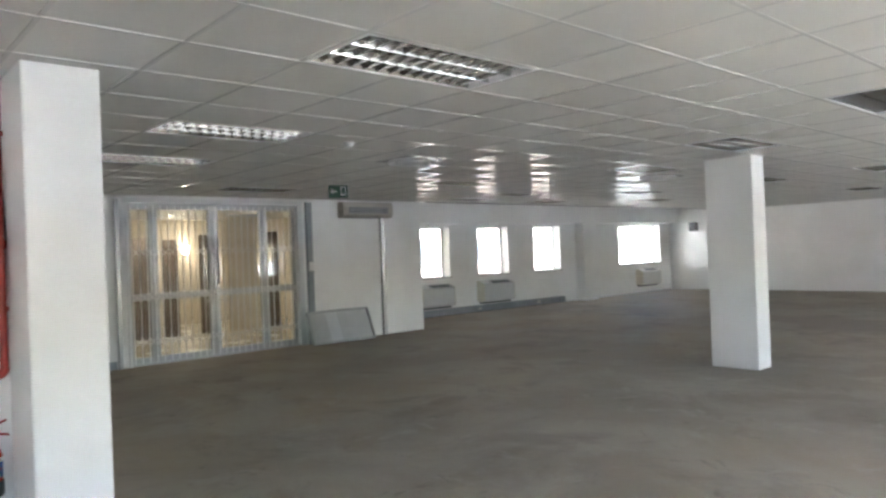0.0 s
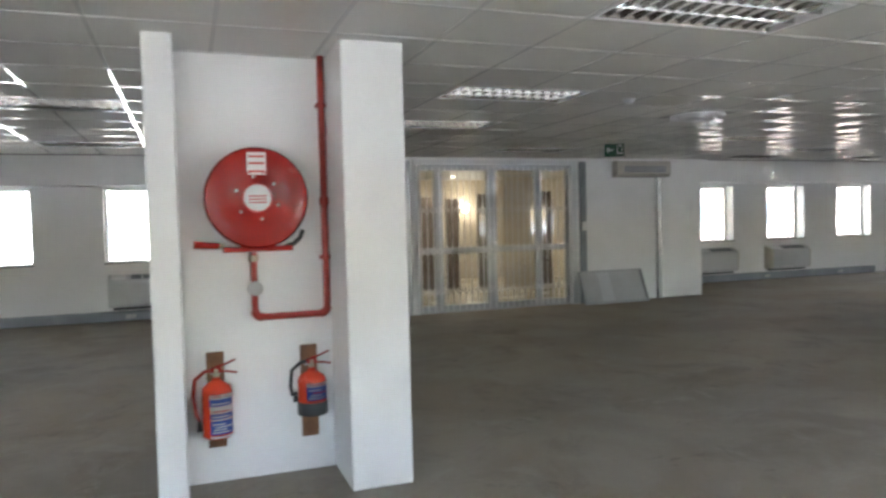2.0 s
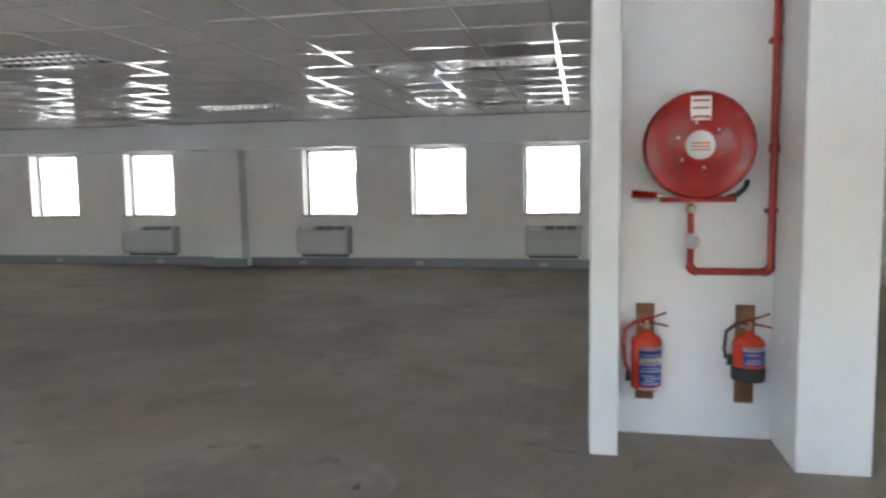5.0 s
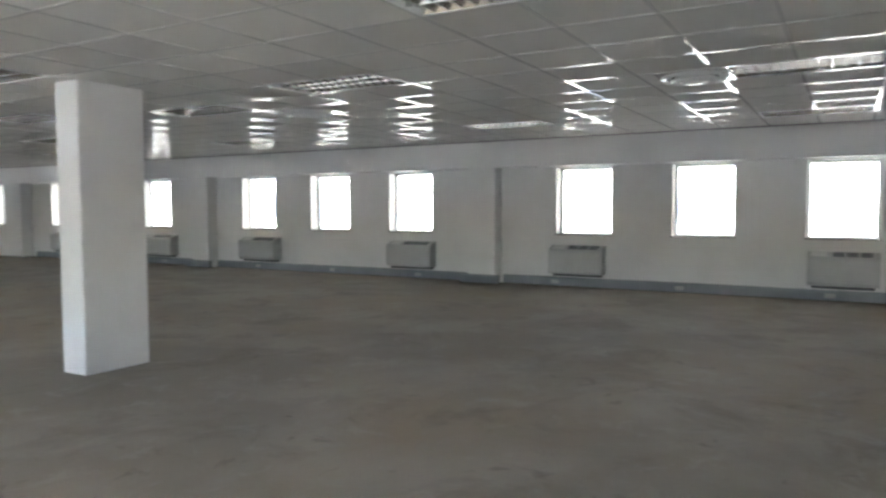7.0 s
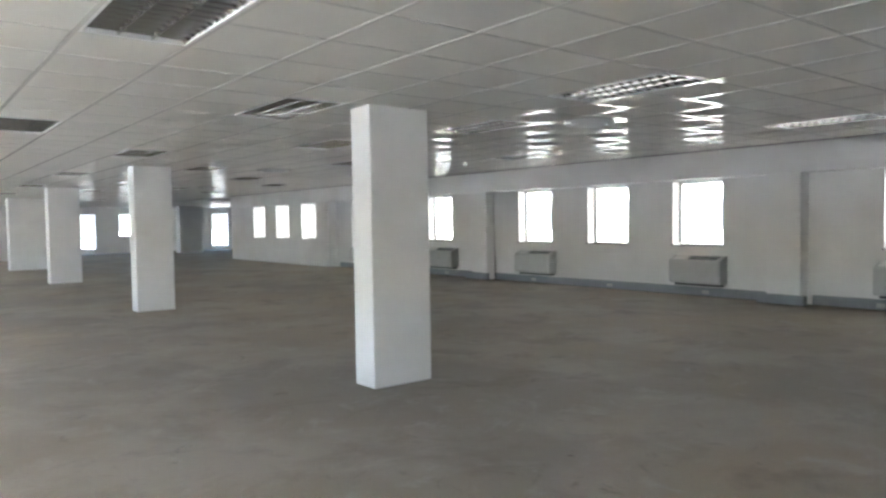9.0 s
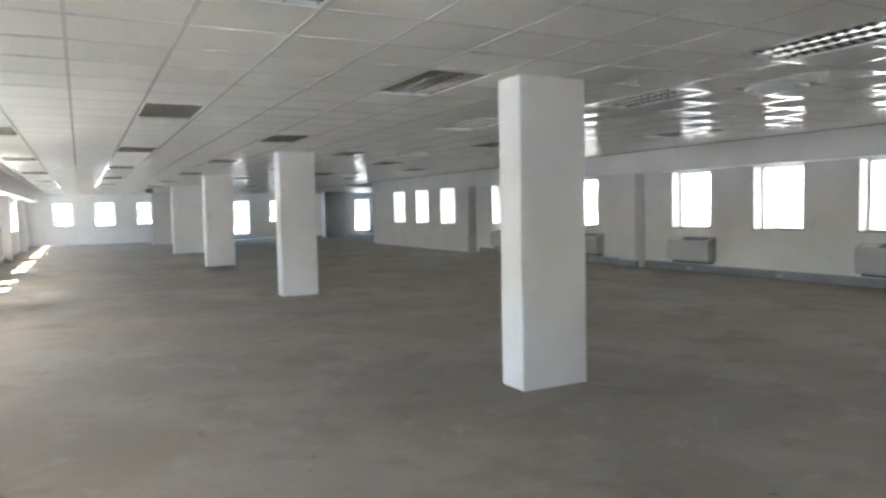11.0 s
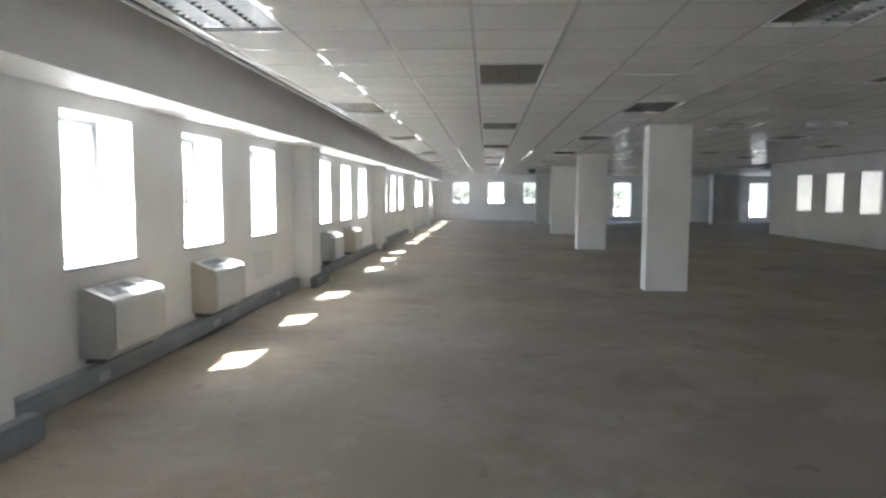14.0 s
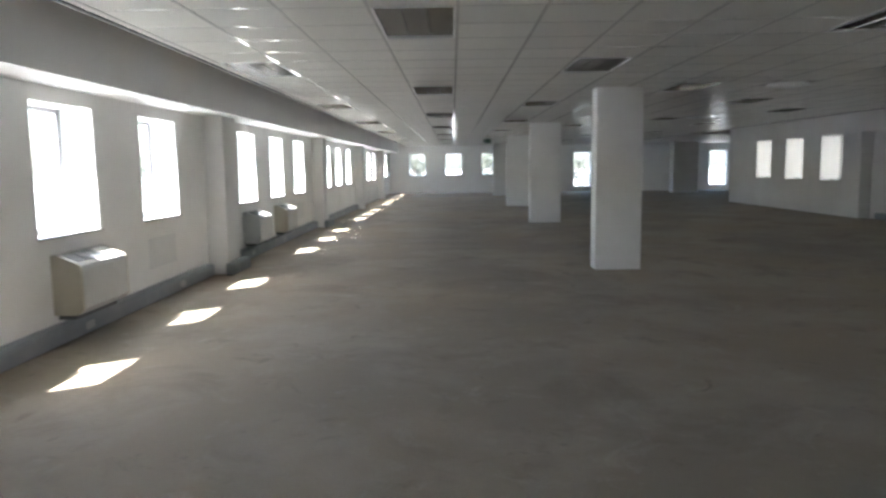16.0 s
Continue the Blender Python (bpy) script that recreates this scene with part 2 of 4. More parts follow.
def lathe(profile, seg=40):
    """Solid of revolution about z from (radius, z) pairs."""
    bm = bmesh.new()
    rings = [[bm.verts.new((r * math.cos(2 * math.pi * k / seg), r * math.sin(2 * math.pi * k / seg), z)) for k in range(seg)] for r, z in profile]
    for a, b in zip(rings, rings[1:]):
        for k in range(seg):
            bm.faces.new((a[k], a[(k + 1) % seg], b[(k + 1) % seg], b[k]))
    bm.faces.new(rings[0][::-1])
    bm.faces.new(rings[-1])
    return bm


def extrude_profile(profile, y0, y1):
    """A prism along y from an (x, z) outline."""
    bm = bmesh.new()
    a = [bm.verts.new((x, y0, z)) for x, z in profile]
    b = [bm.verts.new((x, y1, z)) for x, z in profile]
    n = len(profile)
    for k in range(n):
        bm.faces.new((a[k], a[(k + 1) % n], b[(k + 1) % n], b[k]))
    bm.faces.new(a[::-1])
    bm.faces.new(b)
    return bm


def part(name, bm, materials, parent=None, label="", smooth=False, m=None):
    bmesh.ops.recalc_face_normals(bm, faces=bm.faces)
    me = bpy.data.meshes.new(name)
    if m is not None:
        bm.transform(m)
    for f in bm.faces:
        f.smooth = smooth
    bm.to_mesh(me)
    bm.free()
    for x in materials if isinstance(materials, (list, tuple)) else (materials,):
        me.materials.append(x)
    if smooth:
        me.set_sharp_from_angle(angle=radians(40))
    ob = new(name, me)
    if parent:
        ob.parent = parent
    return tagged(ob, label)


def thing(name, label, category, m=None, group=""):
    ob = new(name)
    ob.empty_display_size = 0.1
    if m is not None:
        ob.matrix_basis = m
    return tagged(ob, label, category, group)


def structure(name, bm, materials, label="", smooth=False):
    return tagged(part(name, bm, materials, None, label, smooth), kind="structure")


# ---------------------------------------------------------------- walls
def wall_x(name, xa, xb, y0, y1, z1, holes, label, material=M_WALL):
    """A wall along y between x faces, with holes (ya, yb, za, zb)."""
    bm = bmesh.new()
    y = y0
    for ya, yb, za, zb in sorted(holes):
        put_box(bm, (xa, y, 0), (xb, ya, z1))
        if za > 0:
            put_box(bm, (xa, ya, 0), (xb, yb, za))
        put_box(bm, (xa, ya, zb), (xb, yb, z1))
        y = yb
    put_box(bm, (xa, y, 0), (xb, y1, z1))
    return structure(name, bm, material, label)


def wall_y(name, ya, yb, x0, x1, z1, holes, label, material=M_WALL):
    bm = bmesh.new()
    x = x0
    for xa, xb, za, zb in sorted(holes):
        put_box(bm, (x, ya, 0), (xa, yb, z1))
        if za > 0:
            put_box(bm, (xa, ya, 0), (xb, yb, za))
        put_box(bm, (xa, ya, zb), (xb, yb, z1))
        x = xb
    put_box(bm, (x, ya, 0), (x1, yb, z1))
    return structure(name, bm, material, label)


def spans(starts, width, lo, hi):
    out = []
    for k in range(-5, 6):
        for s in starts:
            a = s + k * BAY
            if lo < a and a + width < hi:
                out.append((a, a + width))
    return out


LEFT = [(a, b, 0.93, 2.12) for a, b in spans((8.1, 10.16, 12.24), 1.05, Y0 + 0.6, Y1 - 0.6)]
RIGHT = [(a, a + w, 0.97, 2.24) for a, w in ((0.42, 1.02), (2.52, 1.02), (4.63, 1.06), (8.46, 1.08), (10.64, 1.1), (12.86, 1.1),
                                             (16.63, 1.1), (18.8, 1.1), (20.95, 1.05), (24.0, 1.14), (26.17, 1.14), (28.36, 1.14))]
RIGHT += [(a, a + 1.13, 0.93, 2.19) for a in (-11.75, -13.88, -16.08)] + [(-21.43, -19.03, 0.93, 2.2)]
PIL_E, PIL_X = ((6.86, 7.46), (14.86, 15.46)), 13.30
BACK = [(0.10, 1.06, 0.95, 2.2), (2.12, 3.08, 0.95, 2.2), (4.17, 5.13, 0.95, 2.2), (9.3, 10.25, 0.25, 2.2), (11.5, 12.4, 0.95, 2.2), (16.85, 17.8, 0.25, 2.2)]
ZT = 3.0
wall_x("wall_west", XL - TW, XL, Y0, Y1, ZT, LEFT, "white painted outer wall with a row of deep windows")
wall_x("wall_east_near", XR, XR + T, -2.4, 31.9, ZT, [w for w in RIGHT if w[0] > -2.4], "white painted outer wall with deep window reveals")
wall_x("wall_east_back", XR, XR + T, Y0, -9.25, ZT, [w for w in RIGHT if w[0] < -9.2], "white painted outer wall with deep window reveals")
wall_y("wall_north", Y1, Y1 + T, XL - T, 18.5, ZT, BACK, "white painted end wall with windows")
wall_y("wall_south", Y0 - T, Y0, XL - T, XR + T, ZT, [], "plain white painted end wall")
wall_y("wall_return", 31.9, 32.1, XR + T, 18.5, ZT, [], "white painted return wall")
wall_x("wall_far_east", 18.5, 18.7, 31.9, Y1 + T, ZT, [], "white painted wall of the far room")

# flush blocks and pilasters on the long walls
def pilaster(name, x0, x1, y0, y1, top):
    return structure(name, boxes(((x0, y0, 0), (x1, y1, top)), bevel=0.006), M_WALL, "white painted wall pilaster")


for k in range(-3, 4):
    pilaster("pilaster", XL, -0.72, 14.3 + k * BAY, 14.9 + k * BAY, 2.26)
for a, b in PIL_E:
    pilaster("pilaster", PIL_X, XR, a, b, 2.265)
pilaster("pilaster", 13.27, XR, -17.4, -16.8, 2.265)
wall_x("wall_east_flush", 13.28, XR, 23.1, 31.9, 2.26, [w for w in RIGHT if w[0] > 23.1], "white painted thicker wall with narrow deep windows")

# bulkheads under the slab along both window walls
structure("bulkhead_west", boxes(((XL, Y0, 2.26), (-0.5, Y1, ZT))), M_WALL, "white plaster bulkhead over the windows")
structure("bulkhead_east", boxes(((13.25, -2.4, 2.265), (XR, 31.9, ZT)), ((13.25, Y0, 2.265), (XR, -9.25, ZT))), M_WALL, "white plaster bulkhead over the windows")

# lift and stair core with the doorway
XD = 11.72
wall_x("wall_core", XD, XD + 0.16, -9.25, -2.4, ZT, [(-6.42, -3.45, 0.0, 2.5)], "white painted core wall with a wide doorway")
structure("wall_core_side", boxes(((XD + 0.16, -9.25, 0), (18.0, -9.1, ZT)), ((XD + 0.16, -2.55, 0), (18.0, -2.4, ZT)), ((18.0, -9.25, 0), (18.2, -2.4, ZT))), [M_LOBBY], "cream lobby wall")
structure("floor", boxes(((XL - T, Y0 - T, -0.2), (18.7, Y1 + T, 0))), M_FLOOR, "bare stained grey screed floor with worn patches")
structure("lobby_floor", boxes(((XD + 0.02, -9.1, 0.0), (18.0, -2.55, 0.012))), M_LOBBY_FLOOR, "polished cream lobby floor")

# ---------------------------------------------------------------- ceiling
LAMPS = []
for x0, y0 in ((0.14, GY - 3 * TY), (1.97, GY - TY), (3.80, GY - 3 * TY), (5.63, GY - TY), (7.46, GY + TY), (9.29, GY - TY)):
    for k in range(-1, 8):
        y = y0 + 4.88 * k
        if 1.2 < y < Y1 - 2 and not (x0 == 7.46 and y < 8):
            LAMPS.append((x0, y))
for x0, k in ((6.85, -8), (9.90, -8), (3.19, -11), (5.63, -11), (7.46, -11), (3.80, -15), (9.90, -13), (8.07, -15), (9.29, -17), (10.51, -17),
              (1.97, -14), (5.63, -19), (1.97, -17), (3.80, -19), (8.07, -19), (9.29, -21), (10.51, -19), (5.63, -16), (6.24, -3), (5.63, -23), (0.14, -15), (0.14, -11), (0.14, -7)):
    LAMPS.append((x0, GY + TY * k))


def near(a, b):
    return abs(a - b) < 0.05


def build_ceiling():
    verts, faces, mats = [], [], []

    def quad_box(x0, y0, x1, y1, z0, z1, mi):
        n = len(verts)
        verts.extend([(x0, y0, z0), (x1, y0, z0), (x1, y1, z0), (x0, y1, z0), (x0, y0, z1), (x1, y0, z1), (x1, y1, z1), (x0, y1, z1)])
        for f in ((3, 2, 1, 0), (4, 5, 6, 7), (0, 1, 5, 4), (1, 2, 6, 5), (2, 3, 7, 6), (3, 0, 4, 7)):
            faces.append([n + i for i in f])
            mats.append(mi)

    xa, xb = XW, XC
    xs = [GX + TX * i for i in range(-7, 14)]
    ys = [GY + TX * i for i in range(-54, 57)]
    rng = random.Random(4)
    for i, x in enumerate(xs):
        for y in ys:
            a, b, c, d = max(x, xa), min(x + TX, xb), max(y, Y0), min(y + TX, Y1)
            if b - a < 0.03 or d - c < 0.03 or any(near(x, lx) and (near(y, ly) or near(y, ly + TX)) for lx, ly in LAMPS):
                continue
            sag = rng.uniform(0.0, 0.0025)
            quad_box(a + 0.009, c + 0.009, b - 0.009, d - 0.009, H - sag, H + 0.015, 0)
    for x in xs:
        if xa < x < xb:
            quad_box(x - 0.012, Y0, x + 0.012, Y1, H - 0.005, H + 0.03, 1)
    for y in ys:
        if Y0 < y < Y1:
            for x in xs:
                a, b = max(x + 0.012, xa), min(x + TX - 0.012, xb)
                if b - a > 0.02 and not any(near(x, lx) and near(y, ly + TX) for lx, ly in LAMPS):
                    quad_box(a, y - 0.012, b, y + 0.012, H - 0.004, H + 0.03, 1)
    me = bpy.data.meshes.new("ceiling")
    me.from_pydata(verts, [], faces)
    me.polygons.foreach_set("material_index", mats)
    me.materials.append(M_TILE)
    me.materials.append(M_TEE)
    tagged(new("ceiling", me), "suspended ceiling of pale mineral tiles in a glossy white grid", kind="structure")


build_ceiling()
structure("ceiling_slab", boxes(((XL - T, Y0 - T, ZT), (18.7, Y1 + T, ZT + 0.25))), M_SOFFIT, "plain slab above the suspended ceiling")
structure("ceiling_strip", boxes(((XC + 0.05, -2.4, HS), (13.25, 31.9, HS + 0.06)), ((XC + 0.05, Y0, HS), (13.25, -9.25, HS + 0.06)), ((-0.5, Y0, HS), (XW - 0.03, Y1, HS + 0.06))), M_SOFFIT, "plain white perimeter ceiling strip")
# Slate-dark strip: the shadow gap at the ceiling edge is put into its colour.
structure("ceiling_edge", boxes(((XC, -2.4, H - 0.012), (XC + 0.05, Y1, ZT)), ((XC, Y0, H - 0.012), (XC + 0.05, -9.25, ZT)), ((XW - 0.03, Y0, H - 0.012), (XW, Y1, ZT))), M_SILL, "dark edge strip painted as the shadow gap of the suspended ceiling")
structure("ceiling_far", boxes(((XC + 0.05, 32.1, H), (18.5, Y1, H + 0.06))), M_SOFFIT, "plain ceiling of the far room")
structure("ceiling_lobby", boxes(((XD + 0.16, -9.1, 2.62), (18.0, -2.55, 2.68))), M_SOFFIT, "plain lobby ceiling")


def troffer():
    """Recessed lamp for a 0.61 x 1.22 grid cell; origin at its corner in the ceiling plane."""
    top = thing("ceiling_light", "recessed unlit ceiling light with mirror louvres", "ceiling light", group="ceiling lights")
    w, l, e = 0.61, 1.22, 0.03
    part("frame", boxes(((0.013, 0.013, -0.006), (e, l - 0.013, 0.03)), ((w - e, 0.013, -0.006), (w - 0.013, l - 0.013, 0.03)),
                        ((e, 0.013, -0.006), (w - e, e, 0.03)), ((e, l - e, -0.006), (w - e, l - 0.013, 0.03))), M_WHITE_METAL, top)
    part("housing", boxes(((e, e, 0.085), (w - e, l - e, 0.095)), ((e - 0.008, e, 0.03), (e, l - e, 0.095)), ((w - e, e, 0.03), (w - e + 0.008, l - e, 0.095)),
                          ((e, e - 0.008, 0.03), (w - e, e, 0.095)), ((e, l - e, 0.03), (w - e, l - e + 0.008, 0.095))), M_HOUSING, top)
    cell = (w - 2 * e) / 3
    for i in range(3):
        xc = e + cell * (i + 0.5)
        part("tube", put_cyl(bmesh.new(), (xc, e + 0.03, 0.065), (xc, l - e - 0.03, 0.065), 0.008, seg=10), M_TUBE, top, smooth=True)
    for i in range(4):
        x = e + cell * i
        prof = [(x - 0.002, 0.0), (x + 0.002, 0.0), (x + 0.014, 0.05), (x - 0.014, 0.05)]
        if i == 0:
            prof = [(x, 0.0), (x + 0.003, 0.0), (x + 0.03, 0.06), (x, 0.06)]
        if i == 3:
            prof = [(x - 0.003, 0.0), (x, 0.0), (x, 0.06), (x - 0.03, 0.06)]
        part("reflector", extrude_profile(prof, e, l - e), M_LOUVRE, top)
    blade = bmesh.new()
    for i in range(3):
        x0, x1 = e + cell * i + 0.006, e + cell * (i + 1) - 0.006
        lo = [blade.verts.new(p) for p in ((x0, -0.002, 0.002), (x1, -0.002, 0.002), (x1, 0.002, 0.002), (x0, 0.002, 0.002))]
        hi = [blade.verts.new(p) for p in ((x0 + 0.012, -0.014, 0.045), (x1 - 0.012, -0.014, 0.045), (x1 - 0.012, 0.014, 0.045), (x0 + 0.012, 0.014, 0.045))]
        blade.faces.new(lo[::-1])
        blade.faces.new(hi)
        for k in range(4):
            blade.faces.new((lo[k], lo[(k + 1) % 4], hi[(k + 1) % 4], hi[k]))
    first = part("louvre_blade", blade, M_LOUVRE, top)
    first.location.y = e + 0.08
    for i in range(1, 12):
        o = first.copy()
        scene.collection.objects.link(o)
        o.parent = top
        o.location.y = e + 0.08 + i * (l - 2 * e - 0.16) / 11
    return top


lamp = troffer()
lamp.matrix_basis = pose(LAMPS[0][0], LAMPS[0][1], H)
for x, y in LAMPS[1:]:
    copy_thing(lamp, pose(x, y, H))


def round_diffuser(x, y):
    """A shallow round bowl under a glossy square plate that fills a half cell of the grid."""
    top = thing("air_diffuser", "round white air diffuser under a glossy square ceiling plate", "air vent", pose(x, y, H), "round diffusers")
    part("plate", boxes(((-0.29, -0.29, -0.012), (0.29, 0.29, -0.003)), bevel=0.003), M_GLOSS, top, "glossy white square plate")
    # Solid disc; the depth of the slot is only its painted shade.
    part("throat", lathe([(0.19, -0.03), (0.19, -0.0125)], 36), M_GAP_SHADE, top, "near-black disc painted as the shade of the air slot", smooth=True)
    part("outer_ring", lathe([(0.27, -0.013), (0.275, -0.03), (0.268, -0.045), (0.225, -0.028), (0.225, -0.013)], 40), M_WHITE_METAL, top, smooth=True)
    part("inner_ring", lathe([(0.19, -0.030), (0.195, -0.052), (0.185, -0.062), (0.145, -0.045), (0.145, -0.030)], 40), M_WHITE_METAL, top, smooth=True)
    part("hub", lathe([(0.12, -0.031), (0.12, -0.058), (0.10, -0.07), (0.04, -0.074)], 32), M_WHITE_METAL, top, smooth=True)


for x, y in ((6.55, -4.85), (6.36, -9.5), (7.12, 2.0), (7.14, 6.25), (7.14, 14.15), (8.3, 21.0)):
    round_diffuser(x, y)
det = thing("smoke_detector", "small white round smoke detector", "smoke detector", pose(5.9, -3.57, H))
part("base", lathe([(0.055, 0.0), (0.055, -0.012), (0.045, -0.018)], 24), M_WHITE_METAL, det, smooth=True)
part("sensor", lathe([(0.04, -0.018), (0.038, -0.035), (0.02, -0.045)], 24), M_WHITE_METAL, det, smooth=True)


# ---------------------------------------------------------------- windows
def window(kind, a, b, z0, z1, inner, outward, along="y", thick=T, paint=None):
    """A framed pane near the outer face of an opening; outward is the sign of the way out."""
    g = inner + outward * (thick - 0.03)

    def P(u, depth, z):
        return (depth, u, z) if along == "y" else (u, depth, z)

    top = tagged(new(kind), "deep window with a grey metal frame and clear panes", kind="structure")
    f = 0.045
    fa = 0.14 if along == "y" and outward < 0 else f   # unseen near stile of the west casements, widened to trim the sun patches
    paint = paint or M_WIN
    d0, d1 = g - 0.025 * outward, g + 0.025 * outward
    part("window_frame", boxes((P(a, d0, z0), P(a + fa, d1, z1)), (P(b - f, d0, z0), P(b, d1, z1)), (P(a + fa, d0, z0), P(b - f, d1, z0 + f)), (P(a + fa, d0, z1 - f), P(b - f, d1, z1))), paint, top)
    if z1 - z0 > 1.6:
        zm = (z0 + z1) / 2
        part("window_bar", boxes((P(a + f, d0, zm - 0.02), P(b - f, d1, zm + 0.02))), paint, top)
    pane = part("pane", boxes((P(a + fa, g - 0.003, z0 + f), P(b - f, g + 0.003, z1 - f))), M_GLASS, top)
    pane.visible_shadow = False
    part("window_sill", boxes((P(a - 0.02, inner + outward * 0.03, z0 - 0.0), P(b + 0.02, inner - outward * 0.024, z0 + 0.016)), bevel=0.003), M_SILL, top, "thin dark slate sill")
    if along == "y" and outward < 0:
        part("casement_stay", boxes((P(a + 0.42, g + 0.03, z0 + f), P(a + 0.72, g + 0.045, z0 + f + 0.012)), (P(a + 0.66, g + 0.03, z0 + f + 0.012), P(a + 0.69, g + 0.05, z0 + f + 0.05))), M_SILL, top, "dark metal casement stay")
        part("inner_bead", boxes((P(b - f - 0.03, d0, z0 + f), P(b - f - 0.018, d0 + 0.012, z1 - f))), M_SILL, top, "dark rubber bead")
    return top


for a, b, z0, z1 in LEFT:
    window("window_west", a, b, z0, z1, XL, -1, thick=TW, paint=M_FRAME)
for a, b, z0, z1 in RIGHT:
    window("window_east", a, b, z0, z1, XR, 1)
for a, b, z0, z1 in BACK:
    window("window_north", a, b, z0, z1, Y1, 1, "x")


# ---------------------------------------------------------------- columns
def column(x0, x1, y0, y1, label):
    structure("column", boxes(((x0, y0, 0), (x1, y1, H + 0.02)), bevel=0.012), M_COLUMN, label)


for x0, x1, y0, y1 in ((4.59, 5.25, 6.65, 6.98), (4.58, 5.24, 14.38, 14.73), (4.57, 5.36, 22.8, 23.2), (4.55, 5.75, 30.55, 31.0), (4.6, 5.8, 40.0, 40.4)):
    column(x0, x1, y0, y1, "square white painted concrete column with scuffed base")
column(4.40, 5.0, -8.68, -8.34, "square white painted concrete column with scuffed base")
column(13.9, 15.2, 41.0, 41.6, "wide pale pier in the far room")

# pier with the recess for the fire equipment
structure("pier_right", boxes(((4.53, -1.06, 0), (5.15, -0.69, H + 0.02)), bevel=0.012), M_COLUMN, "white painted column beside the fire recess")
structure("pier_left", boxes(((4.62, 0.2, 0), (5.15, 0.355, H + 0.02)), bevel=0.01), M_COLUMN, "thin white painted fin wall beside the fire recess")
structure("recess_back", boxes(((5.03, -0.69, 0), (5.15, 0.2, H + 0.02))), M_WALL, "white painted back of the fire recess")


# ---------------------------------------------------------------- trunking along the walls
def trunking(xa, xb, y0, y1, h=0.17):
    top = thing("cable_trunking", "dented blue-grey metal cable trunking along the wall", "trunking", group="wall trunking")
    x_in, x_out = xa, xb
    s = 1 if x_out > x_in else -1
    part("body", extrude_profile([(x_in, 0.012), (x_out, 0.012), (x_out, h - 0.03), (x_out - s * 0.015, h), (x_in, h)], y0, y1), M_TRUNK, top)
    part("lid", boxes(((x_out + s * 0.0005, y0 + 0.01, 0.035), (x_out + s * 0.004, y1 - 0.01, h - 0.045))), M_TRUNK, top)
    y = y0 + 1.1
    while y < y1 - 0.5:
        part("socket", boxes(((x_out + s * 0.004, y, 0.05), (x_out + s * 0.011, y + 0.15, 0.12)), bevel=0.002), M_PANEL, top, "pale socket plate")
        y += 2.3
    # Recessed strip coloured near-black as the shade under the trunking.
    part("toe", boxes(((x_in, y0, 0.0), (x_out - s * 0.02, y1, 0.012))), M_GAP_SHADE, top)


def wraps(xw, xp, pil, y0, y1):
    """Runs between pilasters, and short pieces over their fronts."""
    s = 1 if xp > xw else -1
    y = y0
    for a, b in sorted(pil):
        if a > y:
            trunking(xw, xw + s * 0.11, y, a - 0.11)
        trunking(xp, xp + s * 0.11, a - 0.11, b + 0.11)
        y = b + 0.11
    if y < y1:
        trunking(xw, xw + s * 0.11, y, y1)


wraps(XL, -0.72, [(14.3 + k * BAY, 14.9 + k * BAY) for k in range(-2, 2)], -6.0, 29.8)
wraps(XR, PIL_X, PIL_E, -2.4, 22.7)
trunking(XR, XR - 0.11, -16.1, -9.25)


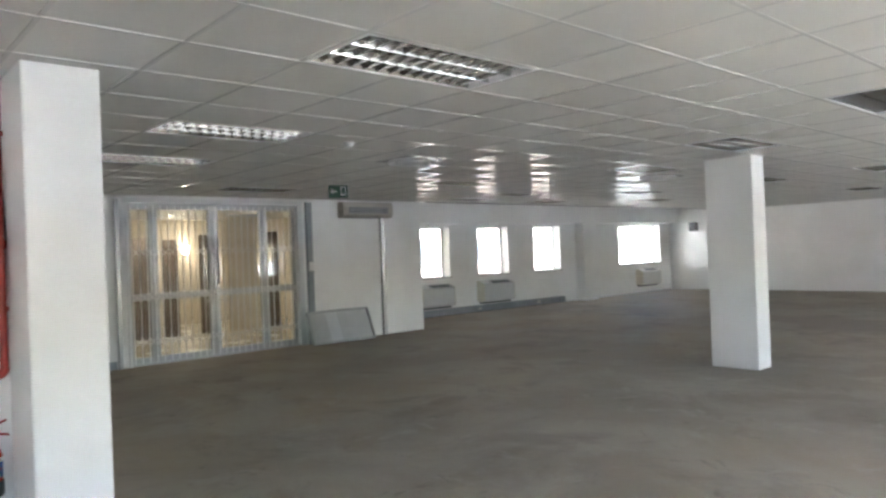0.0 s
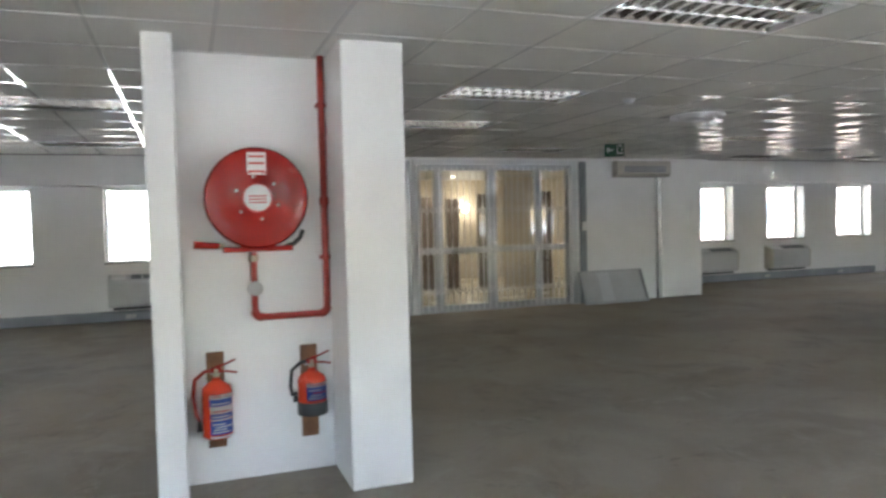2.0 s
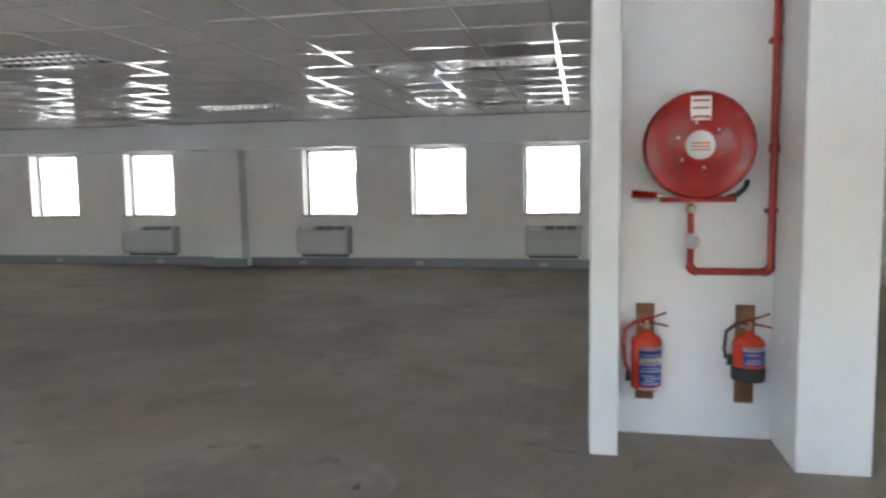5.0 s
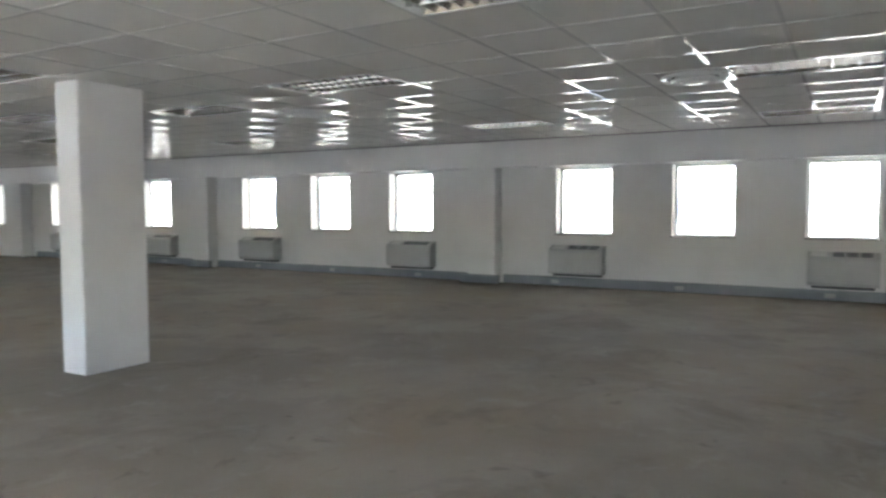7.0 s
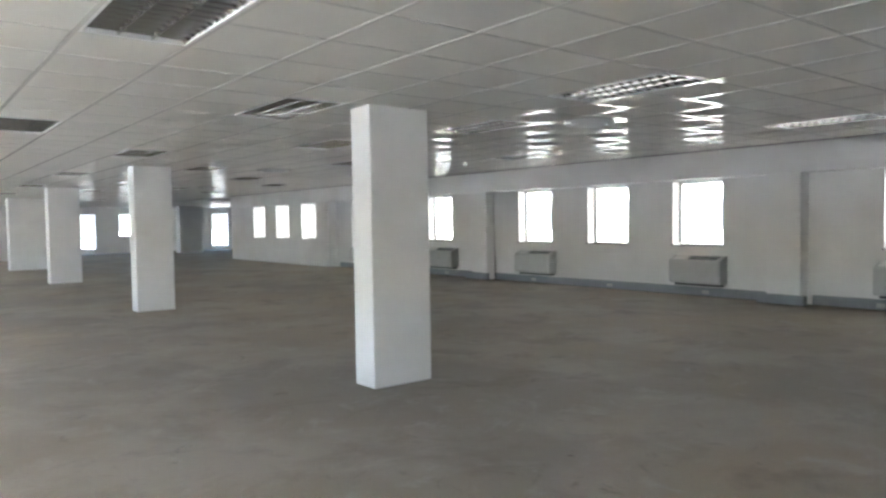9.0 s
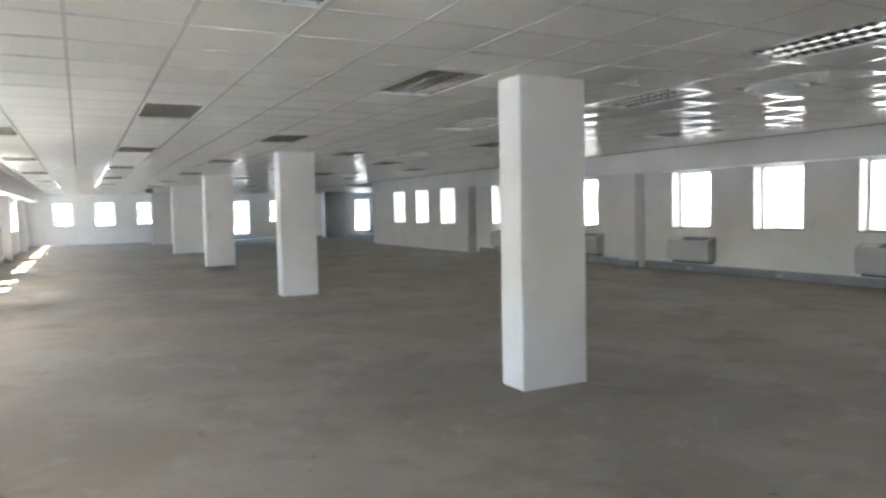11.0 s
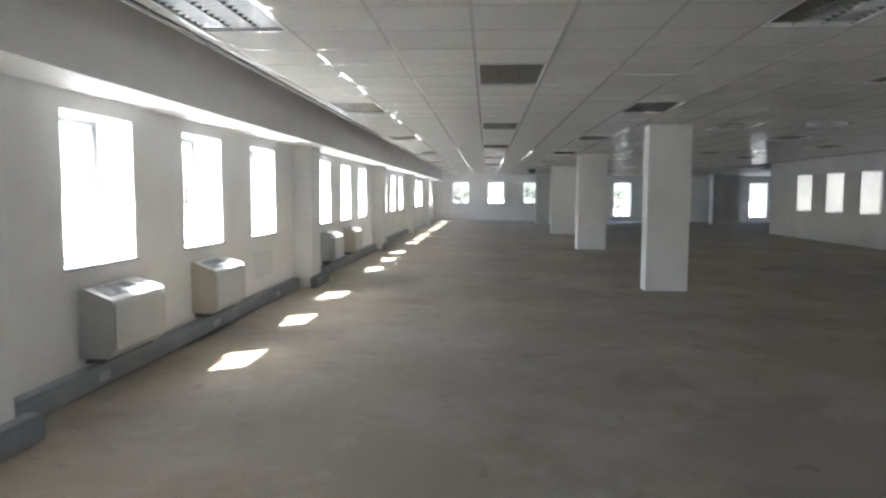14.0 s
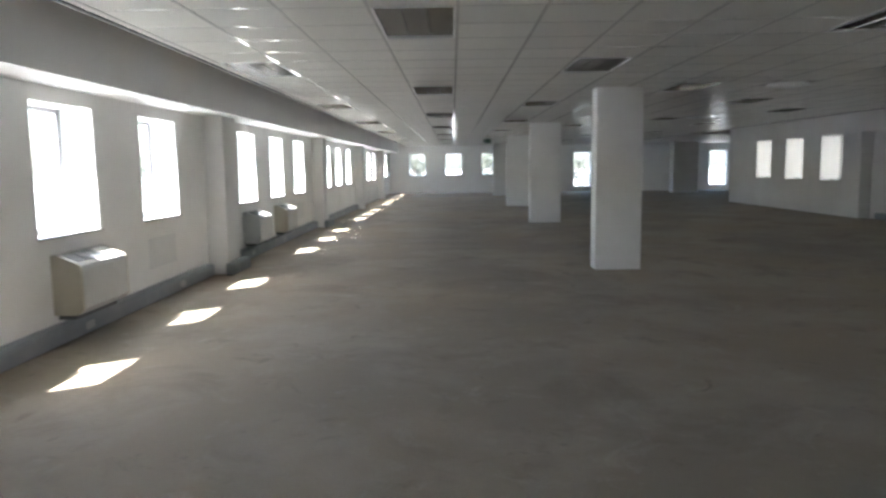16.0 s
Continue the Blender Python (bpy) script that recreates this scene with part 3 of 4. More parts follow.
# ---------------------------------------------------------------- fan coil units
def fan_coil(wall, s, y0, y1, beige, z0=0.25, z1=0.785, depth=0.27):
    """Wall-hung unit; s is the sign of the way into the room."""
    label = "wall-hung fan coil unit with a grey front and cream sides" if beige else "wall-hung grey fan coil unit with a louvred top"
    top = thing("fan_coil_unit", label, "fan coil unit", pose(wall, y0, 0), "fan coil units")
    w = y1 - y0
    zf = z1 - 0.085
    side = [(s * 0.004, z0), (s * (depth - 0.05), z0), (s * depth, z0 + 0.05), (s * depth, zf - 0.03), (s * (depth - 0.008), zf - 0.008), (s * (depth - 0.03), zf + 0.006), (s * 0.05, z1 - 0.004), (s * 0.004, z1)]
    m_side = M_FCU_SIDE if beige else M_FCU
    part("side_panel", extrude_profile(side, 0.0, 0.02), m_side, top)
    part("side_panel", extrude_profile(side, w - 0.02, w), m_side, top)
    inner = [(x - s * 0.004 if abs(x) > 0.05 else x, z - 0.004 if z > 0.5 else z) for x, z in side]
    part("casing", extrude_profile(inner, 0.02, w - 0.02), M_FCU, top)
    part("front_panel", boxes(((s * (depth - 0.004), 0.03, z0 + 0.06), (s * (depth + 0.008), w - 0.03, zf - 0.045)), bevel=0.004), M_FCU, top)
    drop = math.atan2(z1 - 0.010 - zf, depth - 0.08)
    slope = Matrix.Translation((s * 0.05, 0, z1 - 0.006)) @ Matrix.Rotation(s * drop, 4, "Y")
    run = (depth - 0.085) / math.cos(drop)
    for n in range(3):
        u0, u1 = w * (0.10 + 0.19 * n), w * (0.10 + 0.19 * n + 0.165)
        part("grille", boxes(((s * 0.01, u0, -0.004), (s * (run - 0.03), u1, 0.003))), M_GRILLE, top, "dark louvred outlet", m=slope)
        for q in range(5):
            x = s * (0.01 + (run - 0.04) * (q + 0.5) / 5)
            part("slat", boxes(((x - 0.003, u0, 0.003), (x + 0.003, u1, 0.006))), M_TRUNK, top, m=slope)
    part("control_lid", boxes(((s * 0.01, w * 0.72, -0.004), (s * (run - 0.03), w * 0.95, 0.004))), M_LABEL_W, top, "pale control cover", m=slope)
    part("under_pan", boxes(((s * 0.01, 0.06, z0 - 0.05), (s * (depth - 0.1), w - 0.06, z0))), M_GRILLE, top)
    return top


for k in range(-2, 2):
    fan_coil(XL, 1, 8.25 + k * BAY, 9.13 + k * BAY, False)
    fan_coil(XL, 1, 10.30 + k * BAY, 11.18 + k * BAY, True)
for a, b in ((0.41, 1.4), (4.72, 5.75), (8.36, 9.45), (12.7, 13.85), (16.35, 17.5), (20.6, 21.7)):
    fan_coil(XR, -1, a, b, False)
fan_coil(XR, -1, -11.65, -10.6, True)
fan_coil(XR, -1, -13.8, -12.65, True)
fan_coil(XR, -1, -21.0, -19.9, True)

for k in (0, 1):
    ap = thing("access_panel", "flat white access cover on the wall under the window", "access panel", pose(XL, 12.3 + k * BAY, 0.36))
    part("plate", boxes(((0.0, 0, 0), (0.008, 0.8, 0.36)), bevel=0.003), M_WHITE_METAL, ap)
    for y, z in ((0.03, 0.03), (0.77, 0.03), (0.03, 0.33), (0.77, 0.33)):
        part("screw", put_cyl(bmesh.new(), (0.008, y, z), (0.0105, y, z), 0.006, seg=8), M_FRAME, ap)

# ---------------------------------------------------------------- doorway, gate and lobby
def doorway():
    top = tagged(new("door_1"), "wide aluminium and glass double door with a trellis security gate", kind="structure")
    y0, y1, z1 = -6.42, -3.45, 2.5
    x = XD + 0.10
    part("door_frame", boxes(((XD - 0.03, y0 - 0.05, 0), (XD + 0.16, y0 + 0.05, z1)), ((XD - 0.03, y1 - 0.02, 0), (XD + 0.16, y1 + 0.02, z1)),
                             ((XD - 0.03, y0 - 0.05, z1), (XD + 0.16, y1 + 0.05, z1 + 0.07))), M_WHITE_METAL, top, "white metal door surround")
    leaves = (("side_light", -6.37, -5.79, 0.05), ("door_leaf", -5.78, -4.86, 0.085), ("door_leaf", -4.85, -3.86, 0.085), ("side_light", -3.85, -3.50, 0.035))
    for name, a, b, w in leaves:
        leaf = part(name, boxes(((x, a, 0.012), (x + 0.045, a + w, z1 - 0.01)), ((x, b - w, 0.012), (x + 0.045, b, z1 - 0.01)),
                                ((x, a + w, 0.012), (x + 0.045, b - w, 0.11)), ((x, a + w, z1 - 0.09), (x + 0.045, b - w, z1 - 0.01)),
                                ((x, a + w, 0.99), (x + 0.045, b - w, 1.10))), M_ALU, top, "aluminium door leaf" if name == "door_leaf" else "aluminium framed side light")
        for za, zb in ((0.11, 0.99), (1.10, z1 - 0.09)):
            p = part("pane", boxes(((x + 0.018, a + w, za), (x + 0.026, b - w, zb))), M_GLASS, leaf)
            p.visible_shadow = False
        if name == "door_leaf":
            hy = b - 0.06 if a < -5 else a + 0.06
            part("pull_handle", tube([(x - 0.002, hy, 1.20), (x - 0.05, hy, 1.22), (x - 0.05, hy, 1.95), (x - 0.002, hy, 1.97)], 0.013), M_ALU, leaf, "long round pull handle", smooth=True)
            part("lever_handle", tube([(x - 0.002, hy, 0.92), (x - 0.04, hy, 0.92), (x - 0.04, hy + (0.13 if a > -5 else -0.13), 0.92)], 0.01), M_ALU, leaf, "lever handle", smooth=True)
    return top


doorway()


def trellis_gate():
    top = thing("security_gate", "white steel trellis security gate drawn across the doorway", "security gate", pose(XD + 0.03, 0, 0))
    bars = [-6.34 + 0.1125 * n for n in range(26)]
    base = part("upright", boxes(((-0.007, -0.0055, 0.03), (0.007, 0.0055, 2.46))), M_WHITE_METAL, top)
    base.location.y = bars[0]
    for y in bars[1:]:
        o = base.copy()
        scene.collection.objects.link(o)
        o.parent = top
        o.location.y = y
    for a, b in zip(bars, bars[1:]):
        for zc in (0.36, 1.05, 1.74):
            h = 0.06
            for sgn in (1, -1):
                part("lattice_link", tube([(0.012 * sgn, a, zc - sgn * h), (0.012 * sgn, b, zc + sgn * h)], 0.006, 6), M_WHITE_METAL, top)
    part("top_track", boxes(((-0.02, -6.38, 2.46), (0.02, -3.5, 2.498))), M_ALU, top)
    part("floor_track", boxes(((-0.018, -6.38, 0.002), (0.018, -3.5, 0.03))), M_ALU, top)
    part("lock_box", boxes(((-0.02, -4.92, 1.0), (0.02, -4.84, 1.14)), bevel=0.004), M_ALU, top)


trellis_gate()


def lobby():
    rail = thing("vertical_blind", "cream vertical blind hanging from a white rail", "blind")
    for n in range(9):
        o = part("slat", boxes(((-0.045, -0.004, 0), (0.045, 0.004, 2.35))), M_BLIND, rail)
        o.matrix_basis = pose(14.2, -6.9 + n * 0.085, 0.1, 0, 0, 68)
    part("rail", boxes(((14.17, -6.95, 2.46), (14.23, -6.15, 2.5)), ((14.19, -6.9, 2.5), (14.21, -6.88, 2.62)), ((14.19, -6.22, 2.5), (14.21, -6.2, 2.62))), M_WHITE_METAL, rail)
    for y0, y1, z1 in ((-5.2, -4.75, 2.1), (-5.68, -5.36, 2.05), (-6.4, -6.16, 2.15), (-8.05, -7.5, 2.2)):
        pn = thing("timber_panel", "dark timber screen panel standing in the lobby", "screen panel", pose(15.5, 0, 0))
        part("board", boxes(((0, y0, 0.012), (0.05, y1, z1)), bevel=0.005), M_PICTURE, pn)
        part("foot", boxes(((-0.1, y0 + 0.03, 0.012), (0.0, y1 - 0.03, 0.05))), M_PICTURE, pn)
    for x, y in ((14.8, -4.3), (16.4, -5.9), (13.0, -5.4), (13.2, -4.0)):
        d = thing("downlight", "lit warm round downlight in the lobby ceiling", "downlight", pose(x, y, 2.62))
        part("trim", lathe([(0.10, 0.0), (0.10, -0.01), (0.07, -0.012), (0.07, 0.0)], 24), M_WHITE_METAL, d)
        part("lens", lathe([(0.068, -0.004), (0.068, -0.008)], 24), M_GLOW, d, "glowing warm lens")
    wl = thing("wall_lamp", "lit warm wall lamp in the lobby", "wall lamp", pose(17.9, -6.75, 1.86))
    part("bracket", boxes(((-0.02, -0.05, -0.1), (0.1, 0.05, 0.1))), M_BRASS, wl)
    part("shade", lathe([(0.05, -0.1), (0.1, 0.1)], 20), M_GLOW, wl, "glowing shade", m=Matrix.Translation((-0.12, 0, 0)))
    for x, y, e in ((15.0, -5.2, 1.25), (16.8, -6.4, 0.5)):
        l = new("lobby_light", bpy.data.lights.new("lobby_light", "AREA"))
        l.data.energy, l.data.size, l.data.color = e, 0.8, (1.0, 0.88, 0.72)
        l.matrix_world = pose(x, y, 2.6)


lobby()

# fittings on the core wall
sp = thing("split_air_conditioner", "aged cream wall-mounted split air conditioner", "air conditioner", pose(XD, -8.4, 2.28))
part("body", extrude_profile([(0, 0), (-0.13, 0.0), (-0.19, 0.05), (-0.2, 0.2), (-0.17, 0.29), (0, 0.29)], 0, 1.15), M_SPLIT, sp)
part("grille", boxes(((-0.204, 0.12, 0.075), (-0.19, 1.03, 0.20))), M_FRAME, sp, "grey intake grille")
for n in range(5):
    part("slat", boxes(((-0.208, 0.12, 0.085 + n * 0.024), (-0.203, 1.03, 0.092 + n * 0.024))), M_GRILLE, sp)
part("outlet", boxes(((-0.16, 0.1, -0.006), (-0.06, 1.05, 0.0))), M_GRILLE, sp)


def conduit(name, y, w, z1, label, material):
    c = thing(name, label, "conduit", pose(XD, y, 0))
    part("channel", boxes(((-0.05, -w / 2, 0.0), (-0.001, w / 2, z1)), bevel=0.004), material, c)
    part("cover", boxes(((-0.056, -w / 2 + 0.012, 0.01), (-0.05, w / 2 - 0.012, z1 - 0.01))), material, c)
    return c


conduit("wall_conduit", -8.24, 0.09, 2.28, "grey metal conduit channel running down from the air conditioner", M_ALU)
cd = conduit("wall_conduit", -6.6, 0.12, 2.56, "grey metal conduit channel beside the doorway", M_TRUNK)
part("switch_box", boxes(((-0.085, -0.045, 1.32), (-0.056, 0.045, 1.48)), bevel=0.004), M_LABEL_W, cd, "white switch box")
conduit("wall_conduit", -3.3, 0.06, 2.56, "grey metal channel beside the doorway", M_ALU)
sk = structure("baseboard", boxes(((XD - 0.015, -3.25, 0.0), (XD, -2.4, 0.12))), M_TRUNK, "grey baseboard")

c2 = thing("wall_conduit", "thin grey conduit with a switch box on the pilaster", "conduit", pose(13.6, -17.62, 0))
part("channel", boxes(((-0.035, -0.025, 0.62), (-0.001, 0.025, 2.26)), bevel=0.003), M_TRUNK, c2)
part("switch_box", boxes(((-0.045, -0.19, 0.62), (-0.001, -0.03, 0.86)), bevel=0.005), M_LABEL_W, c2, "white switch box")
wb = thing("wall_speaker", "small black box speaker fixed high on the end wall", "loudspeaker", pose(12.65, Y0, 1.95))
part("case", boxes(((-0.13, 0.002, 0), (0.13, 0.2, 0.3)), bevel=0.012), M_RUBBER, wb)
part("grille", boxes(((-0.11, 0.2, 0.02), (0.11, 0.208, 0.28)), bevel=0.003), M_GRILLE, wb)

# panel leaning on the wall
pl = thing("loose_panel", "grey metal ceiling panel leaning against the wall", "panel", pose(XD - 0.36, -7.75, 0.012, 0, 24, 0))
part("sheet", boxes(((0.0, 0.03, 0.03), (0.012, 1.30, 0.59))), M_PANEL, pl)
part("rim", boxes(((-0.03, 0, 0), (0.014, 0.03, 0.62)), ((-0.03, 1.30, 0), (0.014, 1.33, 0.62)), ((-0.03, 0.03, 0), (0.014, 1.30, 0.03)), ((-0.03, 0.03, 0.59), (0.014, 1.30, 0.62))), M_FRAME, pl)
part("divider", boxes(((-0.004, 0.7, 0.03), (0.0, 0.95, 0.59))), M_FCU, pl)


def exit_sign(x, y, turn):
    s = thing("exit_sign", "hanging green emergency exit sign with white symbols", "exit sign", pose(x, y, H, 0, 0, turn), "exit signs")
    s.scale = (0.68, 1, 0.85)
    part("plate", boxes(((-0.2, -0.012, -0.25), (0.2, 0.012, -0.04)), bevel=0.004), M_GREEN, s)
    for sx in (-0.15, 0.15):
        part("hanger", put_cyl(bmesh.new(), (sx, 0, -0.04), (sx, 0, 0.0), 0.004, seg=8), M_ALU, s)
    for f in (-1, 1):
        y0, y1 = f * 0.0125, f * 0.0135
        part("door_symbol", boxes(((-0.155, y0, -0.21), (-0.05, y1, -0.19)), ((-0.155, y0, -0.19), (-0.14, y1, -0.08)), ((-0.065, y0, -0.19), (-0.05, y1, -0.08)), ((-0.155, y0, -0.08), (-0.05, y1, -0.065))), M_LABEL_W, s)
        part("arrow", boxes(((0.03, y0, -0.155), (0.11, y1, -0.13)), ((0.11, y0, -0.19), (0.13, y1, -0.095)), ((0.13, y0, -0.165), (0.15, y1, -0.12))), M_LABEL_W, s)


exit_sign(8.95, -5.45, 60)
exit_sign(3.95, 33.0, 0)

# ---------------------------------------------------------------- fire equipment in the recess (faces -x)
XB = 5.03


def hose_reel():
    top = thing("fire_hose_reel", "red enamelled fire hose reel on a wall bracket", "fire hose reel", pose(XB, -0.235, 1.72))
    face = Matrix.Rotation(radians(-90), 4, "Y")
    part("cover", lathe([(0.02, 0.06), (0.285, 0.06), (0.298, 0.075), (0.298, 0.20), (0.288, 0.218), (0.262, 0.224), (0.15, 0.232), (0.14, 0.226), (0.03, 0.226)], 56), M_RED, top, smooth=True, m=face)
    part("hub_disc", lathe([(0.078, 0.2265), (0.078, 0.236), (0.07, 0.240)], 36), M_LABEL_W, top, "white round maker's disc", smooth=True, m=face)
    part("hub_ring", lathe([(0.088, 0.2262), (0.088, 0.231), (0.0795, 0.231), (0.0795, 0.2262)], 36), M_LABEL_R, top, m=face)
    for z in (-0.03, -0.012, 0.006):
        part("label_bar", boxes(((-0.2415, -0.05, z), (-0.2402, 0.05, z + 0.008)), bevel=0.0), M_LABEL_R, top)
    for n in range(6):
        a = radians(60 * n + 20)
        yc, zc = math.cos(a) * 0.125, math.sin(a) * 0.125
        part("bolt", put_cyl(bmesh.new(), (-0.227, yc, zc), (-0.2345, yc, zc), 0.011, 0.009, seg=6), M_PANEL, top, "pale bolt head")
    tag = part("instruction_label", boxes(((-0.2315, -0.055, 0.135), (-0.2275, 0.055, 0.265))), M_LABEL_W, top, "white instruction label with red bars")
    for z in (0.235, 0.195, 0.148):
        part("label_bar", boxes(((-0.2325, -0.045, z), (-0.2316, 0.045, z + 0.012))), M_LABEL_R, tag)
    part("axle", put_cyl(bmesh.new(), (0, 0, 0), (-0.07, 0, 0), 0.03), M_RUBBER, top, smooth=True)
    part("guide_tray", boxes(((-0.20, -0.20, -0.315), (-0.06, 0.20, -0.285)), bevel=0.004), M_RED, top)
    part("tray_arm", boxes(((-0.10, -0.02, -0.30), (-0.0, 0.02, -0.06))), M_RED, top)
    noz = part("nozzle", put_cyl(bmesh.new(), (-0.17, 0.22, -0.275), (-0.17, 0.36, -0.265), 0.018, 0.022), M_RED, top, "red hose nozzle", smooth=True)
    part("collar", put_cyl(bmesh.new(), (-0.17, 0.19, -0.277), (-0.17, 0.22, -0.275), 0.014), M_BRASS, noz, smooth=True)
    part("hose_end", tube([(-0.16, -0.16, -0.29), (-0.17, -0.21, -0.275), (-0.16, -0.25, -0.24), (-0.13, -0.27, -0.20)], 0.014), M_RUBBER, top, "black rubber hose end", smooth=True)


hose_reel()


def supply_pipe():
    top = thing("fire_water_pipe", "red painted fire water pipe with elbows and a valve", "pipe", pose(XB - 0.06, 0, 0))
    yv, yb, zb = -0.655, -0.215, 1.0
    part("riser", tube([(0, yv, H + 0.01), (0, yv, zb + 0.04)], 0.021, 16), M_PIPE, top, smooth=True)
    arc = [(0, yv + 0.04 * (1 - math.cos(a)), zb + 0.04 * (1 - math.sin(a))) for a in [radians(15 * n) for n in range(7)]]
    part("elbow", tube(arc, 0.026, 16), M_PIPE, top, smooth=True)
    part("run", tube([(0, yv + 0.04, zb), (0, yb - 0.04, zb)], 0.021, 16), M_PIPE, top, smooth=True)
    arc = [(0, yb - 0.04 + 0.04 * math.sin(a), zb + 0.04 * (1 - math.cos(a))) for a in [radians(15 * n) for n in range(7)]]
    part("elbow", tube(arc, 0.026, 16), M_PIPE, top, smooth=True)
    part("branch", tube([(0, yb, zb + 0.04), (0, yb, 1.395)], 0.019, 16), M_PIPE, top, smooth=True)
    valve = part("valve", lathe([(0.024, -0.035), (0.032, -0.03), (0.032, 0.03), (0.024, 0.035)], 16), M_BRASS, top, "dull metal stop valve", smooth=True, m=Matrix.Translation((0, yb, 1.18)))
    part("handwheel", lathe([(0.04, 0.05), (0.045, 0.055), (0.045, 0.065), (0.04, 0.07)], 20), M_PANEL, valve, "grey handwheel", smooth=True, m=Matrix.Translation((0, yb, 1.18)) @ Matrix.Rotation(radians(-90), 4, "Y"))
    part("union", lathe([(0.025, -0.02), (0.03, -0.015), (0.03, 0.015), (0.025, 0.02)], 16), M_BRASS, top, smooth=True, m=Matrix.Translation((0, yb, 1.36)))
    part("coupling", lathe([(0.028, -0.025), (0.03, 0), (0.028, 0.025)], 16), M_PIPE, top, smooth=True, m=Matrix.Translation((0, yv, 1.70)))
    for z in (2.3, 1.35):
        part("clip", boxes(((0.0, yv - 0.03, z - 0.012), (0.06, yv + 0.03, z + 0.012))), M_PIPE, top)


supply_pipe()


def extinguisher(y, zt, zb, r, boot, hose_mat, label):
    """Hung on a board; zt is the shoulder's height, zb the foot."""
    bd = thing("extinguisher_board", "varnished brown mounting board behind the extinguisher", "mounting board", pose(XB - 0.012, y, 0), "extinguisher boards")
    part("board", boxes(((-0.012, -0.052, 0.22), (0.012, 0.052, 0.80)), bevel=0.004), M_WOOD, bd)
    top = thing("fire_extinguisher", label, "fire extinguisher", pose(XB - 0.03 - r, y, zb), "fire extinguishers")
    h = zt - zb
    part("cylinder", lathe([(r * 0.9, 0), (r, 0.012), (r, h - 0.05), (r * 0.92, h - 0.025), (r * 0.6, h - 0.005), (0.022, h + 0.012), (0.022, h + 0.03)], 32), M_ORANGE, top, smooth=True)
    if boot:
        part("boot", lathe([(r + 0.004, -0.012), (r + 0.006, 0.0), (r + 0.006, 0.062), (r + 0.001, 0.068)], 32), M_RUBBER, top, "black rubber boot", smooth=True)
        bands = ((0.085, 0.165, M_LABEL_B), (0.166, 0.188, M_LABEL_W))
    else:
        bands = ((0.03, 0.112, M_LABEL_B), (0.113, 0.121, M_LABEL_W), (0.122, 0.152, M_LABEL_B), (0.153, 0.196, M_LABEL_W), (0.197, 0.238, M_LABEL_B), (0.239, 0.262, M_LABEL_W), (0.008, 0.02, M_LABEL_W))

    def wrap_label(z0, z1, rr, a0, a1):
        bm = bmesh.new()
        n = 12
        lo = [bm.verts.new((rr * math.cos(a0 + (a1 - a0) * k / n), rr * math.sin(a0 + (a1 - a0) * k / n), z0)) for k in range(n + 1)]
        hi = [bm.verts.new((v.co.x, v.co.y, z1)) for v in lo]
        for k in range(n):
            bm.faces.new((lo[k], lo[k + 1], hi[k + 1], hi[k]))
        bmesh.ops.solidify(bm, geom=bm.faces[:], thickness=0.0008)
        return bm

    for z0, z1, m in bands:
        lab = part("label", wrap_label(z0, z1, r + 0.0015, radians(150), radians(262) if boot else radians(250)), m, top)
        rows = max(int((z1 - z0) / 0.016) - 1, 1 if z1 - z0 > 0.019 else 0)
        for q in range(rows):
            zz = z0 + 0.01 + q * 0.016
            a = radians(158 + 6 * (q % 3))
            part("text_bar", wrap_label(zz, zz + 0.007, r + 0.0028, a, a + radians(68 - 18 * (q % 2))), M_LABEL_R if m is M_LABEL_W or boot and q == 2 else M_LABEL_W, lab)
    part("neck", put_cyl(bmesh.new(), (0, 0, h + 0.03), (0, 0, h + 0.06), 0.018), M_BRASS, top, smooth=True)
    part("valve_head", boxes(((-0.018, -0.03, h + 0.055), (0.018, 0.03, h + 0.085)), bevel=0.004), M_RED, top)
    part("lever", tube([(0, 0.01, h + 0.085), (0, -0.05, h + 0.10), (0, -0.11, h + 0.125)], 0.006, 8), M_RED, top, smooth=True)
    part("carry_handle", tube([(0, 0.01, h + 0.06), (0, -0.06, h + 0.058), (0, -0.12, h + 0.045)], 0.006, 8), M_RED, top, smooth=True)
    part("gauge", put_cyl(bmesh.new(), (-0.018, 0, h + 0.07), (-0.034, 0, h + 0.07), 0.012), M_BRASS, top, smooth=True)
    pts = [(0, 0.03, h + 0.07), (0, 0.065, h + 0.065), (0, r + 0.035, h + 0.02), (0, r + 0.045, h - 0.08), (0, r + 0.035, h * 0.45), (0, r + 0.015, 0.10 if not boot else 0.13)]
    part("hose", tube(pts, 0.011, 10), hose_mat, top, smooth=True)
    part("hose_nozzle", put_cyl(bmesh.new(), pts[-1], (0, r + 0.016, pts[-1][2] - 0.06), 0.012, 0.016), M_RUBBER, top, smooth=True)
    part("wall_bracket", boxes(((r - 0.012, -0.03, h + 0.03), (r + 0.006, 0.03, h + 0.06)), ((0.0, -0.006, h + 0.045), (r, 0.006, h + 0.055))), M_FRAME, top)


extinguisher(0.028, 0.64, 0.315, 0.086, False, M_PIPE, "red fire extinguisher with blue and white labels on a board")
extinguisher(-0.535, 0.645, 0.40, 0.086, True, M_RUBBER, "short red fire extinguisher with a black boot and blue label")

# ---------------------------------------------------------------- outside
structure("ground", boxes(((-900, -900, -4.3), (900, 900, -4.0))), M_GROUND, "pale paved ground outside, far below the windows")


